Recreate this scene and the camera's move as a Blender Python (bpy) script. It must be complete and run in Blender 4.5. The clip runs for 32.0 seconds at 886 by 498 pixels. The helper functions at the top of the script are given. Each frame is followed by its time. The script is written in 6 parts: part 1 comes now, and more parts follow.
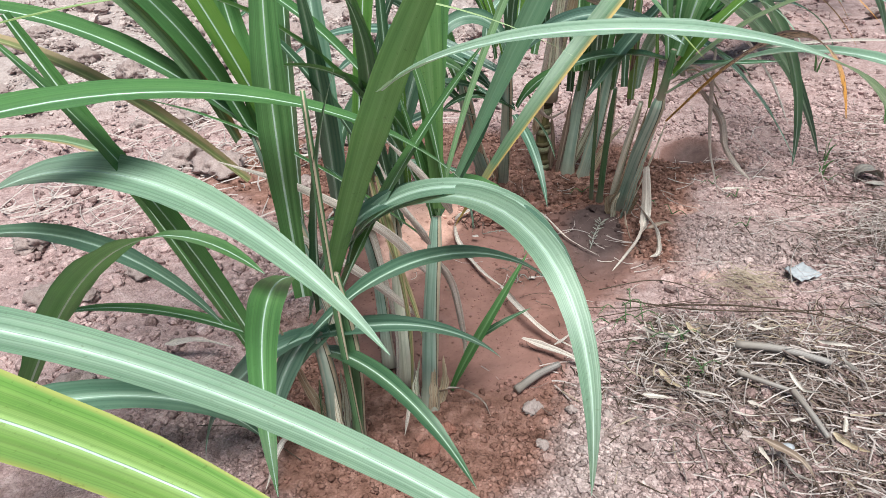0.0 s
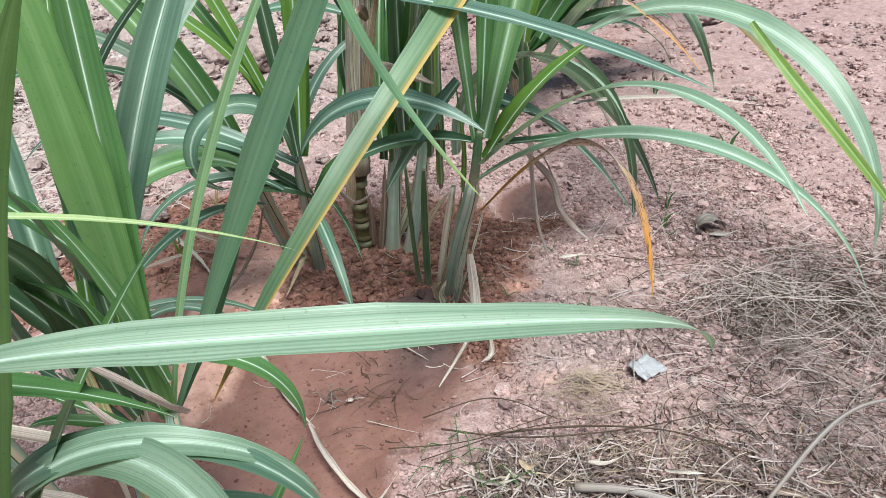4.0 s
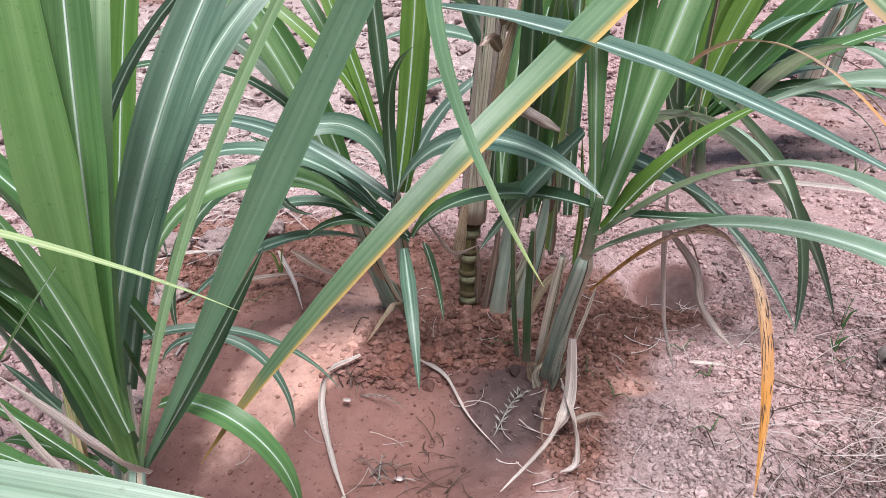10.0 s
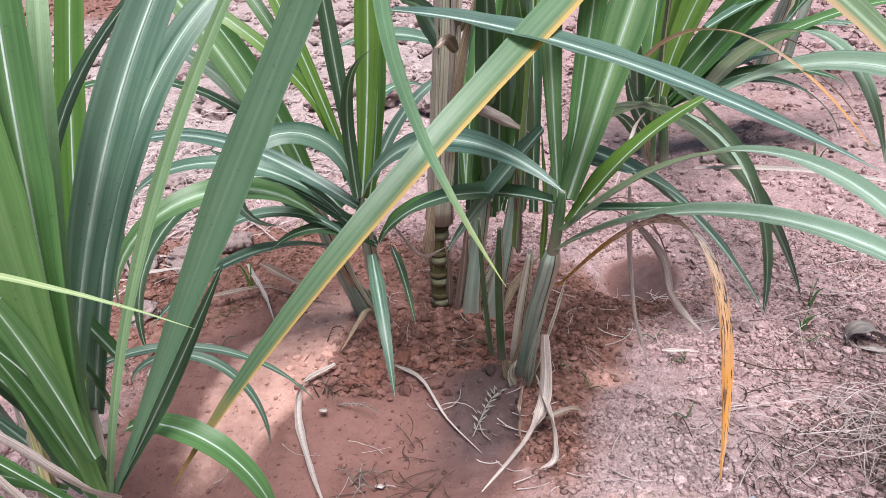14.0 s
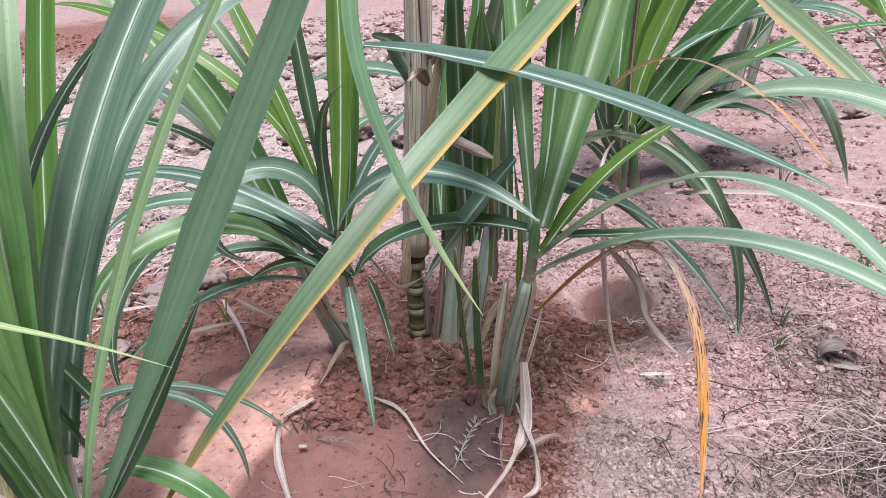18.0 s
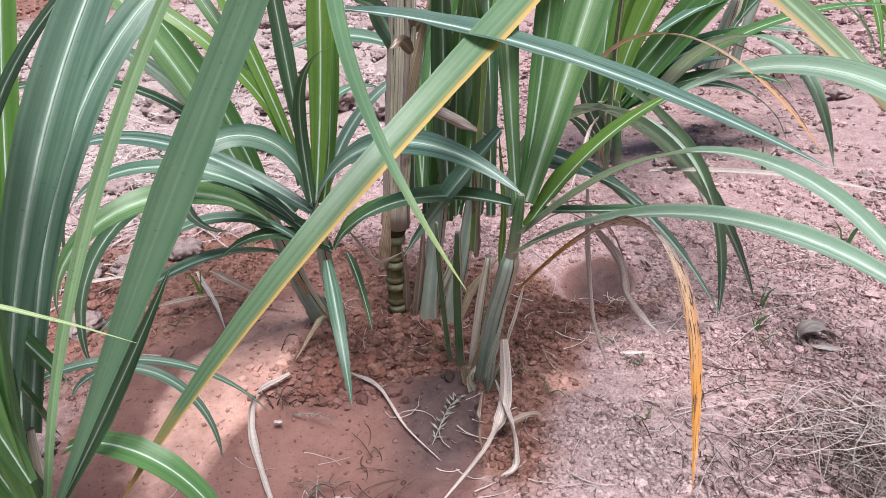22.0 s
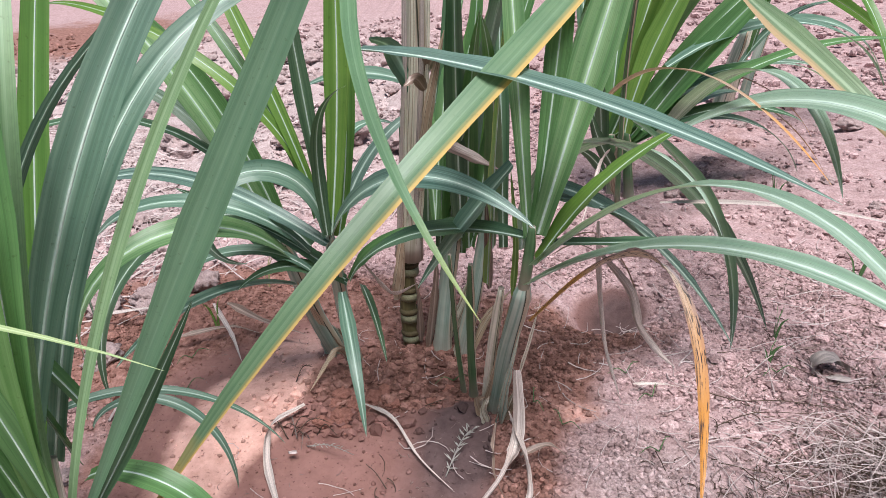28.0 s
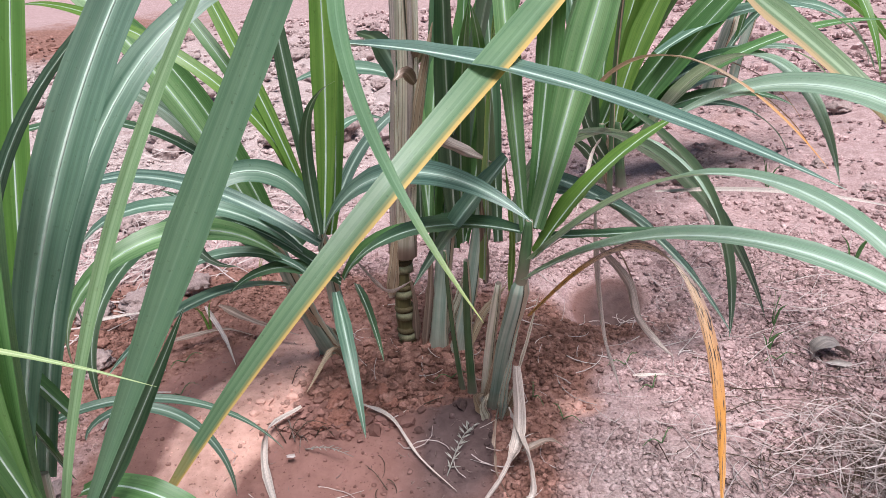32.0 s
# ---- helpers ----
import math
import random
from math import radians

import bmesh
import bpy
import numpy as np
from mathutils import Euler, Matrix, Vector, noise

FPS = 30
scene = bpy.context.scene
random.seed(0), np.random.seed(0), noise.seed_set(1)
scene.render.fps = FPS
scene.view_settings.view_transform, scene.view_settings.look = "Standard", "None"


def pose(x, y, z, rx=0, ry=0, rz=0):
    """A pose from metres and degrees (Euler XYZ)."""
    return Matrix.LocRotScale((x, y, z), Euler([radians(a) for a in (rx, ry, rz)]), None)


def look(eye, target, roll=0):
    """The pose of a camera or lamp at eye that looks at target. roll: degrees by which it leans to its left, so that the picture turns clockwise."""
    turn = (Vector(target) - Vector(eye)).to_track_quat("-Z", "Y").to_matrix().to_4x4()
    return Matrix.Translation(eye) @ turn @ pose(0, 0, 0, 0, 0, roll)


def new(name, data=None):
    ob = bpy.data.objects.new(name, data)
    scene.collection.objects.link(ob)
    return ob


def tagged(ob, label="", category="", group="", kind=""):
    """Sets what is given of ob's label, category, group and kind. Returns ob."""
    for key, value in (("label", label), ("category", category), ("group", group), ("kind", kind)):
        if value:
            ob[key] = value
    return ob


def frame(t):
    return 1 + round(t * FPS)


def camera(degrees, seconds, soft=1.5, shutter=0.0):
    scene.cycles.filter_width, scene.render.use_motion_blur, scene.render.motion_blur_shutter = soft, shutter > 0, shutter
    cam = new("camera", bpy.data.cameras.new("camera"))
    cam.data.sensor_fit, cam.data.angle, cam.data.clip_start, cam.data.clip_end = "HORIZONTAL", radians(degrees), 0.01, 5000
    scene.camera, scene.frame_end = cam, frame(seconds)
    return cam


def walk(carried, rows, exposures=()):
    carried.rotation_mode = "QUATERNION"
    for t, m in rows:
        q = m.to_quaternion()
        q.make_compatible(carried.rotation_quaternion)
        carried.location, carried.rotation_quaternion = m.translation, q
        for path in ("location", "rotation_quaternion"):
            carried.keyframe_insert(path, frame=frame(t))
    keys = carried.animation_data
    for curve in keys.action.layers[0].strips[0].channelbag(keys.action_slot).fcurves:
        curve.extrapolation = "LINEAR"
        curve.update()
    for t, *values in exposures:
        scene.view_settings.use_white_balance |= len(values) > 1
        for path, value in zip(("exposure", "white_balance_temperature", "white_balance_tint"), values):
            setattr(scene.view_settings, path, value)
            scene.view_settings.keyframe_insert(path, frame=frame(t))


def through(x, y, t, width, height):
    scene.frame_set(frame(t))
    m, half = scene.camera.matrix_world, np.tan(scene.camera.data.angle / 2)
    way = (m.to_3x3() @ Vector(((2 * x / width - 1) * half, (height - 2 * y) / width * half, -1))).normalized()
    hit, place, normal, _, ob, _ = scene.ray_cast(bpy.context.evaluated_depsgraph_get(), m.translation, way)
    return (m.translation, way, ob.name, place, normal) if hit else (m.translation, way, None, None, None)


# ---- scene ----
cam = camera(63.2, 32.0, soft=0.6)
PATH = [
    (0, (0.068, 0.021, 0.68), (-0.039, 1.734, -0.345), -4.4),
    (0.5, (0.075, 0.018, 0.683), (-0.009, 1.733, -0.343), -4.9),
    (1, (0.098, 0.029, 0.672), (0.076, 1.751, -0.344), -4.9),
    (1.5, (0.128, 0.034, 0.678), (0.182, 1.763, -0.326), -5.1),
    (2, (0.155, 0.052, 0.677), (0.29, 1.778, -0.324), -4.9),
    (2.5, (0.172, 0.116, 0.684), (0.363, 1.829, -0.331), -4.7),
    (3, (0.185, 0.218, 0.716), (0.418, 1.895, -0.35), -3.1),
    (3.5, (0.221, 0.282, 0.706), (0.439, 1.968, -0.348), -4.3),
    (4, (0.224, 0.28, 0.734), (0.409, 1.955, -0.343), -5.0),
    (4.5, (0.223, 0.277, 0.741), (0.378, 1.991, -0.277), -5.3),
    (6.5, (0.318, 0.411, 0.681), (0.14, 2.17, -0.254), -2.6),
    (7, (0.321, 0.413, 0.677), (0.108, 2.166, -0.263), -2.3),
    (7.5, (0.322, 0.417, 0.675), (0.074, 2.165, -0.266), -2.3),
    (8, (0.324, 0.425, 0.672), (0.075, 2.169, -0.275), -2.3),
    (8.5, (0.325, 0.43, 0.669), (0.064, 2.165, -0.29), -2.3),
    (9, (0.325, 0.433, 0.668), (0.047, 2.165, -0.292), -2.1),
    (9.5, (0.317, 0.426, 0.669), (0.06, 2.167, -0.28), -1.8),
    (10, (0.315, 0.425, 0.669), (0.061, 2.17, -0.275), -1.8),
    (10.5, (0.317, 0.428, 0.669), (0.069, 2.176, -0.27), -2.0),
    (11, (0.319, 0.425, 0.669), (0.076, 2.177, -0.263), -2.3),
    (11.5, (0.32, 0.428, 0.67), (0.078, 2.178, -0.268), -2.9),
    (12, (0.321, 0.429, 0.669), (0.085, 2.178, -0.272), -3.3),
    (12.5, (0.322, 0.429, 0.67), (0.093, 2.176, -0.276), -3.7),
    (13, (0.323, 0.427, 0.671), (0.103, 2.172, -0.281), -3.9),
    (13.5, (0.323, 0.428, 0.669), (0.117, 2.176, -0.282), -4.0),
    (14, (0.325, 0.428, 0.668), (0.138, 2.183, -0.273), -4.1),
    (14.5, (0.325, 0.429, 0.667), (0.158, 2.192, -0.262), -4.1),
    (16.5, (0.325, 0.42, 0.672), (0.211, 2.21, -0.214), -4.4),
    (17, (0.327, 0.422, 0.672), (0.218, 2.215, -0.207), -4.5),
    (17.5, (0.327, 0.419, 0.669), (0.215, 2.218, -0.199), -4.4),
    (18, (0.325, 0.425, 0.671), (0.207, 2.22, -0.202), -4.5),
    (18.5, (0.326, 0.429, 0.666), (0.207, 2.224, -0.208), -4.2),
    (19, (0.326, 0.431, 0.667), (0.204, 2.223, -0.213), -4.0),
    (19.5, (0.322, 0.43, 0.668), (0.198, 2.219, -0.219), -3.8),
    (20, (0.322, 0.43, 0.668), (0.206, 2.218, -0.222), -3.5),
    (20.5, (0.322, 0.432, 0.668), (0.212, 2.215, -0.231), -3.4),
    (21, (0.32, 0.432, 0.665), (0.225, 2.212, -0.242), -3.2),
    (21.5, (0.321, 0.437, 0.664), (0.245, 2.21, -0.258), -3.0),
    (22, (0.321, 0.443, 0.66), (0.259, 2.209, -0.276), -2.8),
    (22.5, (0.325, 0.444, 0.657), (0.275, 2.208, -0.285), -2.7),
    (23, (0.324, 0.444, 0.661), (0.278, 2.208, -0.28), -2.7),
    (23.5, (0.322, 0.444, 0.661), (0.274, 2.214, -0.269), -2.8),
    (24, (0.322, 0.446, 0.66), (0.271, 2.219, -0.264), -2.9),
    (24.5, (0.321, 0.441, 0.661), (0.262, 2.215, -0.262), -2.9),
    (25, (0.322, 0.434, 0.662), (0.256, 2.211, -0.253), -2.9),
    (25.5, (0.321, 0.43, 0.664), (0.24, 2.213, -0.238), -2.9),
    (26, (0.322, 0.43, 0.667), (0.229, 2.22, -0.22), -3.0),
    (26.5, (0.321, 0.427, 0.668), (0.217, 2.224, -0.204), -3.1),
    (28.5, (0.321, 0.431, 0.667), (0.231, 2.237, -0.187), -3.5),
    (29, (0.323, 0.433, 0.667), (0.24, 2.241, -0.185), -3.5),
    (29.5, (0.325, 0.436, 0.667), (0.243, 2.245, -0.184), -3.7),
    (30, (0.322, 0.438, 0.664), (0.239, 2.247, -0.183), -3.8),
    (30.5, (0.32, 0.438, 0.665), (0.233, 2.246, -0.185), -4.0),
    (31, (0.318, 0.439, 0.666), (0.228, 2.243, -0.192), -4.4),
    (31.5, (0.317, 0.441, 0.668), (0.236, 2.243, -0.197), -4.6),
    (32, (0.315, 0.445, 0.664), (0.246, 2.242, -0.21), -4.7),
]
walk(cam, [(t, look(eye, target, roll)) for t, eye, target, roll in PATH], [(0.0, 0.58, 6400, -6), (4.0, 0.56, 6400, -6), (7.0, 0.61, 6380, 9), (32.0, 0.61, 6380, 9)])

# ---- light: bright hazy daylight with a wide, soft sun ----
world = bpy.data.worlds.new("sky")
scene.world = world
world.use_nodes = True
wn = world.node_tree
sky = wn.nodes.new("ShaderNodeTexSky")
sky.sky_type, sky.sun_disc = "NISHITA", False
sky.sun_elevation, sky.sun_rotation = radians(68), radians(161)
sky.air_density, sky.dust_density, sky.ozone_density = 1.0, 1.5, 1.0
wn.nodes["Background"].inputs["Strength"].default_value = 0.054
wn.links.new(sky.outputs[0], wn.nodes["Background"].inputs["Color"])
sun = new("sun", bpy.data.lights.new("sun", "SUN"))
sun.data.energy, sun.data.angle, sun.data.color = 4.4, radians(30), (1.0, 0.98, 0.985)
sun.matrix_world = look((0.35, -1.0, 2.6), (0, 0, 0))

# ---- materials ----


def material(name, rough=0.6, spec=0.3):
    m = bpy.data.materials.new(name)
    m.use_nodes = True
    nt = m.node_tree
    b = nt.nodes["Principled BSDF"]
    b.inputs["Roughness"].default_value = rough
    b.inputs["Specular IOR Level"].default_value = spec
    return m, nt, b


def node(nt, kind, **values):
    n = nt.nodes.new("ShaderNode" + kind)
    for key, value in values.items():
        n.inputs[key].default_value = value
    return n


def noise_tex(nt, vector, scale, detail=4.0, rough=0.6):
    n = node(nt, "TexNoise", Scale=scale, Detail=detail, Roughness=rough)
    nt.links.new(vector, n.inputs["Vector"])
    return n.outputs["Fac"]


def ramp(nt, fac, *stops):
    n = nt.nodes.new("ShaderNodeValToRGB")
    els = n.color_ramp.elements
    while len(els) < len(stops):
        els.new(0.5)
    for e, (p, c) in zip(els, stops):
        e.position, e.color = p, (*c, 1) if len(c) == 3 else c
    nt.links.new(fac, n.inputs["Fac"])
    return n.outputs["Color"]


def mix(nt, fac, a, b, kind="MIX"):
    n = nt.nodes.new("ShaderNodeMix")
    n.data_type, n.blend_type = "RGBA", kind
    for sock, v in ((n.inputs[0], fac), (n.inputs[6], a), (n.inputs[7], b)):
        if isinstance(v, (int, float)):
            sock.default_value = v
        elif isinstance(v, tuple):
            sock.default_value = (*v, 1)
        else:
            nt.links.new(v, sock)
    return n.outputs[2]


def calc(nt, op, a, b=0.0):
    n = nt.nodes.new("ShaderNodeMath")
    n.operation = op
    for sock, v in ((n.inputs[0], a), (n.inputs[1], b)):
        if isinstance(v, (int, float)):
            sock.default_value = v
        else:
            nt.links.new(v, sock)
    return n.outputs[0]


def bump(nt, b, height, strength, distance):
    n = node(nt, "Bump", Strength=strength, Distance=distance)
    nt.links.new(height, n.inputs["Height"])
    nt.links.new(n.outputs[0], b.inputs["Normal"])


def coords(nt, kind="Object"):
    return nt.nodes.new("ShaderNodeTexCoord").outputs[kind]


def leaf_material(name, deep, light, edge=None, stripe=0.5, through=0.28, tip=None, blotch=None, rib=0.55, foot=None):
    """A blade: parallel veins along its length, paler bands, edge and tip colours; uv x runs across, uv y along."""
    m, nt, b = material(name, 0.36, 0.5)
    uv = nt.nodes.new("ShaderNodeSeparateXYZ")
    nt.links.new(coords(nt, "UV"), uv.inputs[0])
    u, v = uv.outputs[0], uv.outputs[1]
    rnd = nt.nodes.new("ShaderNodeObjectInfo").outputs["Random"]
    vec = nt.nodes.new("ShaderNodeCombineXYZ")
    nt.links.new(calc(nt, "MULTIPLY", u, 52.0), vec.inputs[0])
    nt.links.new(calc(nt, "MULTIPLY", v, 0.9), vec.inputs[1])
    nt.links.new(calc(nt, "MULTIPLY", rnd, 40.0), vec.inputs[2])
    veins = noise_tex(nt, vec.outputs[0], 1.0, 3.0, 0.55)
    vec2 = nt.nodes.new("ShaderNodeCombineXYZ")
    nt.links.new(calc(nt, "MULTIPLY", u, 7.0), vec2.inputs[0])
    nt.links.new(calc(nt, "MULTIPLY", v, 0.8), vec2.inputs[1])
    nt.links.new(calc(nt, "MULTIPLY", rnd, 90.0), vec2.inputs[2])
    bands = noise_tex(nt, vec2.outputs[0], 1.0, 1.0, 0.5)
    patch = noise_tex(nt, coords(nt), 22.0, 3.0, 0.6)
    col = mix(nt, ramp(nt, bands, (0.25, (0, 0, 0)), (0.8, (1, 1, 1))), deep, light)
    fine = ramp(nt, veins, (0.40, (1.0 - 0.34 * stripe,) * 3), (0.60, (1.0 + 0.42 * stripe,) * 3))
    col = mix(nt, 0.75, col, fine, "MULTIPLY")
    col = mix(nt, 0.35, col, ramp(nt, patch, (0.3, (0.7, 0.74, 0.7)), (0.7, (1.15, 1.12, 1.0))), "MULTIPLY")
    far = calc(nt, "ABSOLUTE", calc(nt, "SUBTRACT", u, 0.5))
    soft = ramp(nt, far, (0.0, (rib,) * 3), (0.045, (rib * 0.85,) * 3), (0.075, (rib * 0.3,) * 3), (0.17, (0.0,) * 3))
    col = mix(nt, soft, col, tuple(min(1.0, c * 1.5 + 0.12) for c in light))
    if edge:
        side = edge[1]
        pos = u if side == "one" else calc(nt, "MULTIPLY", far, 2.0)
        wob = calc(nt, "ADD", pos, calc(nt, "MULTIPLY", calc(nt, "SUBTRACT", bands, 0.5), 0.25))
        col = mix(nt, ramp(nt, wob, (edge[2], (0, 0, 0)), (min(edge[2] + (edge[3] if len(edge) > 3 else 0.16), 1), (1, 1, 1))), col, edge[0])
    if tip:
        wob = calc(nt, "ADD", v, calc(nt, "MULTIPLY", calc(nt, "SUBTRACT", patch, 0.5), 0.12))
        col = mix(nt, ramp(nt, wob, (tip[1], (0, 0, 0)), (min(tip[1] + 0.25, 1), (1, 1, 1))), col, tip[0])
    if foot:
        col = mix(nt, ramp(nt, calc(nt, "ADD", v, calc(nt, "MULTIPLY", calc(nt, "SUBTRACT", patch, 0.5), 0.1)), (foot[1], (1, 1, 1)), (foot[1] + 0.1, (0, 0, 0))), col, foot[0])
    if blotch:
        vec3 = nt.nodes.new("ShaderNodeCombineXYZ")
        nt.links.new(calc(nt, "MULTIPLY", u, 11.0), vec3.inputs[0])
        nt.links.new(calc(nt, "MULTIPLY", v, 34.0), vec3.inputs[1])
        nt.links.new(rnd, vec3.inputs[2])
        spots = noise_tex(nt, vec3.outputs[0], 1.0, 3.0, 0.6)
        col = mix(nt, ramp(nt, spots, (blotch[1], (0, 0, 0)), (blotch[1] + 0.04, (1, 1, 1))), col, blotch[0])
    dust = noise_tex(nt, coords(nt), 260.0, 3.0, 0.7)
    col = mix(nt, 0.55, col, ramp(nt, dust, (0.28, (0.55, 0.5, 0.42)), (0.38, (1, 1, 1)), (0.64, (1, 1, 1)), (0.76, (1.3, 1.28, 1.25))), "MULTIPLY")
    nt.links.new(col, b.inputs["Base Color"])
    bump(nt, b, veins, 0.22, 0.001)
    tr = nt.nodes.new("ShaderNodeBsdfTranslucent")
    nt.links.new(mix(nt, 1.0, col, (1.15, 1.2, 0.75), "MULTIPLY"), tr.inputs["Color"])
    mixed = node(nt, "MixShader", Fac=through)
    nt.links.new(b.outputs[0], mixed.inputs[1])
    nt.links.new(tr.outputs[0], mixed.inputs[2])
    nt.links.new(mixed.outputs[0], nt.nodes["Material Output"].inputs[0])
    return m


YELLOW, TAN = (0.62, 0.41, 0.14), (0.46, 0.34, 0.21)
LEAF = {
    "blue": leaf_material("blue_green_leaf", (0.066, 0.140, 0.098), (0.185, 0.285, 0.220), stripe=0.28, rib=0.8),
    "mid": leaf_material("green_leaf", (0.058, 0.145, 0.046), (0.125, 0.245, 0.092), stripe=0.45, rib=0.4),
    "dark": leaf_material("dark_green_leaf", (0.036, 0.088, 0.046), (0.095, 0.168, 0.095), stripe=0.5, rib=0.7),
    "lime": leaf_material("young_green_leaf", (0.095, 0.20, 0.035), (0.18, 0.30, 0.07), through=0.36, stripe=0.4, rib=0.35),
    "pale": leaf_material("pale_green_leaf", (0.17, 0.30, 0.14), (0.27, 0.40, 0.23), stripe=0.4, rib=0.3),
    "palethin": leaf_material("whitish_leaf_tip", (0.32, 0.44, 0.20), (0.45, 0.55, 0.30)),
    "striped": leaf_material("striped_green_leaf", (0.075, 0.175, 0.060), (0.20, 0.32, 0.155), stripe=0.5, rib=0.9),
    # Waxy green leaf; sky light on upturned blades is put into its paleness.
    "skylit": leaf_material("skylit_green_leaf", (0.15, 0.25, 0.17), (0.33, 0.43, 0.35), stripe=0.6, rib=0.7),
    "teal": leaf_material("blue_striped_leaf", (0.045, 0.10, 0.080), (0.185, 0.275, 0.235), stripe=0.9, rib=0.8),
    "yedge": leaf_material("green_leaf_yellow_edge", (0.095, 0.18, 0.095), (0.170, 0.265, 0.155), edge=(YELLOW, "one", 0.70, 0.26), tip=((0.42, 0.26, 0.08), 0.9), stripe=0.3, rib=0.1),
    "under": leaf_material("leaf_underside", (0.125, 0.255, 0.080), (0.225, 0.37, 0.150), stripe=0.25, rib=0.12, through=0.48),
    "sage": leaf_material("sage_leaf_underside", (0.074, 0.152, 0.088), (0.150, 0.245, 0.158), stripe=0.2, rib=0.1, through=0.3),
    "bright": leaf_material("sunlit_green_leaf", (0.080, 0.19, 0.038), (0.150, 0.285, 0.075), stripe=0.35, rib=0.3, through=0.42),
    "tanedge": leaf_material("pale_leaf_tan_edge", (0.10, 0.17, 0.085), (0.21, 0.285, 0.175), edge=((0.46, 0.33, 0.19), "one", 0.66), tip=((0.45, 0.27, 0.11), 0.7), stripe=0.8),
    "yellow": leaf_material("yellow_green_leaf", (0.14, 0.27, 0.06), (0.27, 0.38, 0.12), edge=((0.38, 0.40, 0.12), "both", 0.82)),
    "limetip": leaf_material("bright_leaf_tip", (0.072, 0.15, 0.075), (0.13, 0.222, 0.12), tip=((0.26, 0.30, 0.08), 0.85), rib=0.15, stripe=0.3, through=0.18),
    "dryleaf": leaf_material("half_dry_leaf", (0.14, 0.20, 0.07), (0.34, 0.32, 0.15), edge=(TAN, "both", 0.4), through=0.15),
    "drypink": leaf_material("brown_dry_leaf", (0.30, 0.19, 0.13), (0.46, 0.34, 0.26), tip=((0.58, 0.25, 0.05), 0.72), through=0.12),
    "dryorange": leaf_material("spotted_orange_leaf", (0.42, 0.29, 0.20), (0.55, 0.45, 0.39), edge=((0.27, 0.21, 0.215), "both", 0.50, 0.2), tip=((0.43, 0.185, 0.035), 0.66), blotch=((0.04, 0.026, 0.025), 0.545), rib=0.1, stripe=1.2, through=0.04, foot=((0.42, 0.235, 0.045), 0.26)),
    "straw": leaf_material("straw_leaf", (0.33, 0.255, 0.238), (0.61, 0.53, 0.505), through=0.05, rib=0.1, stripe=1.3),
    "greydead": leaf_material("grey_dead_blade", (0.15, 0.120, 0.115), (0.40, 0.340, 0.325), through=0.05, rib=0.1, stripe=0.8),
    "brown": leaf_material("brown_dead_leaf", (0.15, 0.098, 0.078), (0.32, 0.23, 0.19), through=0.08),
}


def plain(name, low, high, scale, rough=0.8, relief=0.3, depth=0.002, spec=0.2):
    m, nt, b = material(name, rough, spec)
    co = coords(nt)
    f = noise_tex(nt, co, scale, 6.0, 0.65)
    g = noise_tex(nt, co, scale * 6, 3.0, 0.6)
    nt.links.new(mix(nt, 0.5, ramp(nt, f, (0.3, low), (0.7, high)), ramp(nt, g, (0.3, low), (0.7, high))), b.inputs["Base Color"])
    bump(nt, b, g, relief, depth)
    return m


def rib_material():
    m, nt, b = material("pale_midrib", 0.45, 0.3)
    f = noise_tex(nt, coords(nt), 60.0, 2.0)
    nt.links.new(ramp(nt, f, (0.3, (0.38, 0.49, 0.40)), (0.7, (0.54, 0.63, 0.55))), b.inputs["Base Color"])
    return m


RIB = rib_material()


def stem_material(name, colours, streak=10.0, margin=(0.9, (0.50, 0.41, 0.31), (0.06, 0.06, 0.04), (0.40, 0.33, 0.28))):
    """Streaks that run along a stem, whose uv x goes round it."""
    m, nt, b = material(name, 0.55, 0.3)
    uv = nt.nodes.new("ShaderNodeSeparateXYZ")
    nt.links.new(coords(nt, "UV"), uv.inputs[0])
    vec = nt.nodes.new("ShaderNodeCombineXYZ")
    nt.links.new(calc(nt, "MULTIPLY", uv.outputs[0], streak), vec.inputs[0])
    nt.links.new(calc(nt, "MULTIPLY", uv.outputs[1], 2.0), vec.inputs[1])
    nt.links.new(calc(nt, "MULTIPLY", nt.nodes.new("ShaderNodeObjectInfo").outputs["Random"], 30.0), vec.inputs[2])
    f = noise_tex(nt, vec.outputs[0], 1.0, 4.0, 0.6)
    step = 0.44 / (len(colours) - 1)
    col = ramp(nt, f, *[(0.28 + step * i, c) for i, c in enumerate(colours)])
    turn = calc(nt, "FRACT", calc(nt, "ADD", calc(nt, "ADD", calc(nt, "MULTIPLY", uv.outputs[0], 2.0), calc(nt, "MULTIPLY", uv.outputs[1], margin[0])), calc(nt, "MULTIPLY", f, 0.06)))
    col = mix(nt, ramp(nt, turn, (0.0, (1, 1, 1)), (0.15, (1, 1, 1)), (0.24, (0, 0, 0))), col, margin[1])
    col = mix(nt, ramp(nt, turn, (0.94, (0, 0, 0)), (0.97, (1, 1, 1))), col, margin[2])
    foot = ramp(nt, calc(nt, "ADD", uv.outputs[1], calc(nt, "MULTIPLY", f, 0.05)), (0.03, (0.8,) * 3), (0.10, (0.0,) * 3))
    col = mix(nt, foot, col, margin[3])
    col = mix(nt, 0.4, col, ramp(nt, noise_tex(nt, coords(nt), 40.0), (0.3, (0.7, 0.66, 0.6)), (0.7, (1.1, 1.1, 1.08))), "MULTIPLY")
    nt.links.new(col, b.inputs["Base Color"])
    bump(nt, b, f, 0.15, 0.001)
    return m


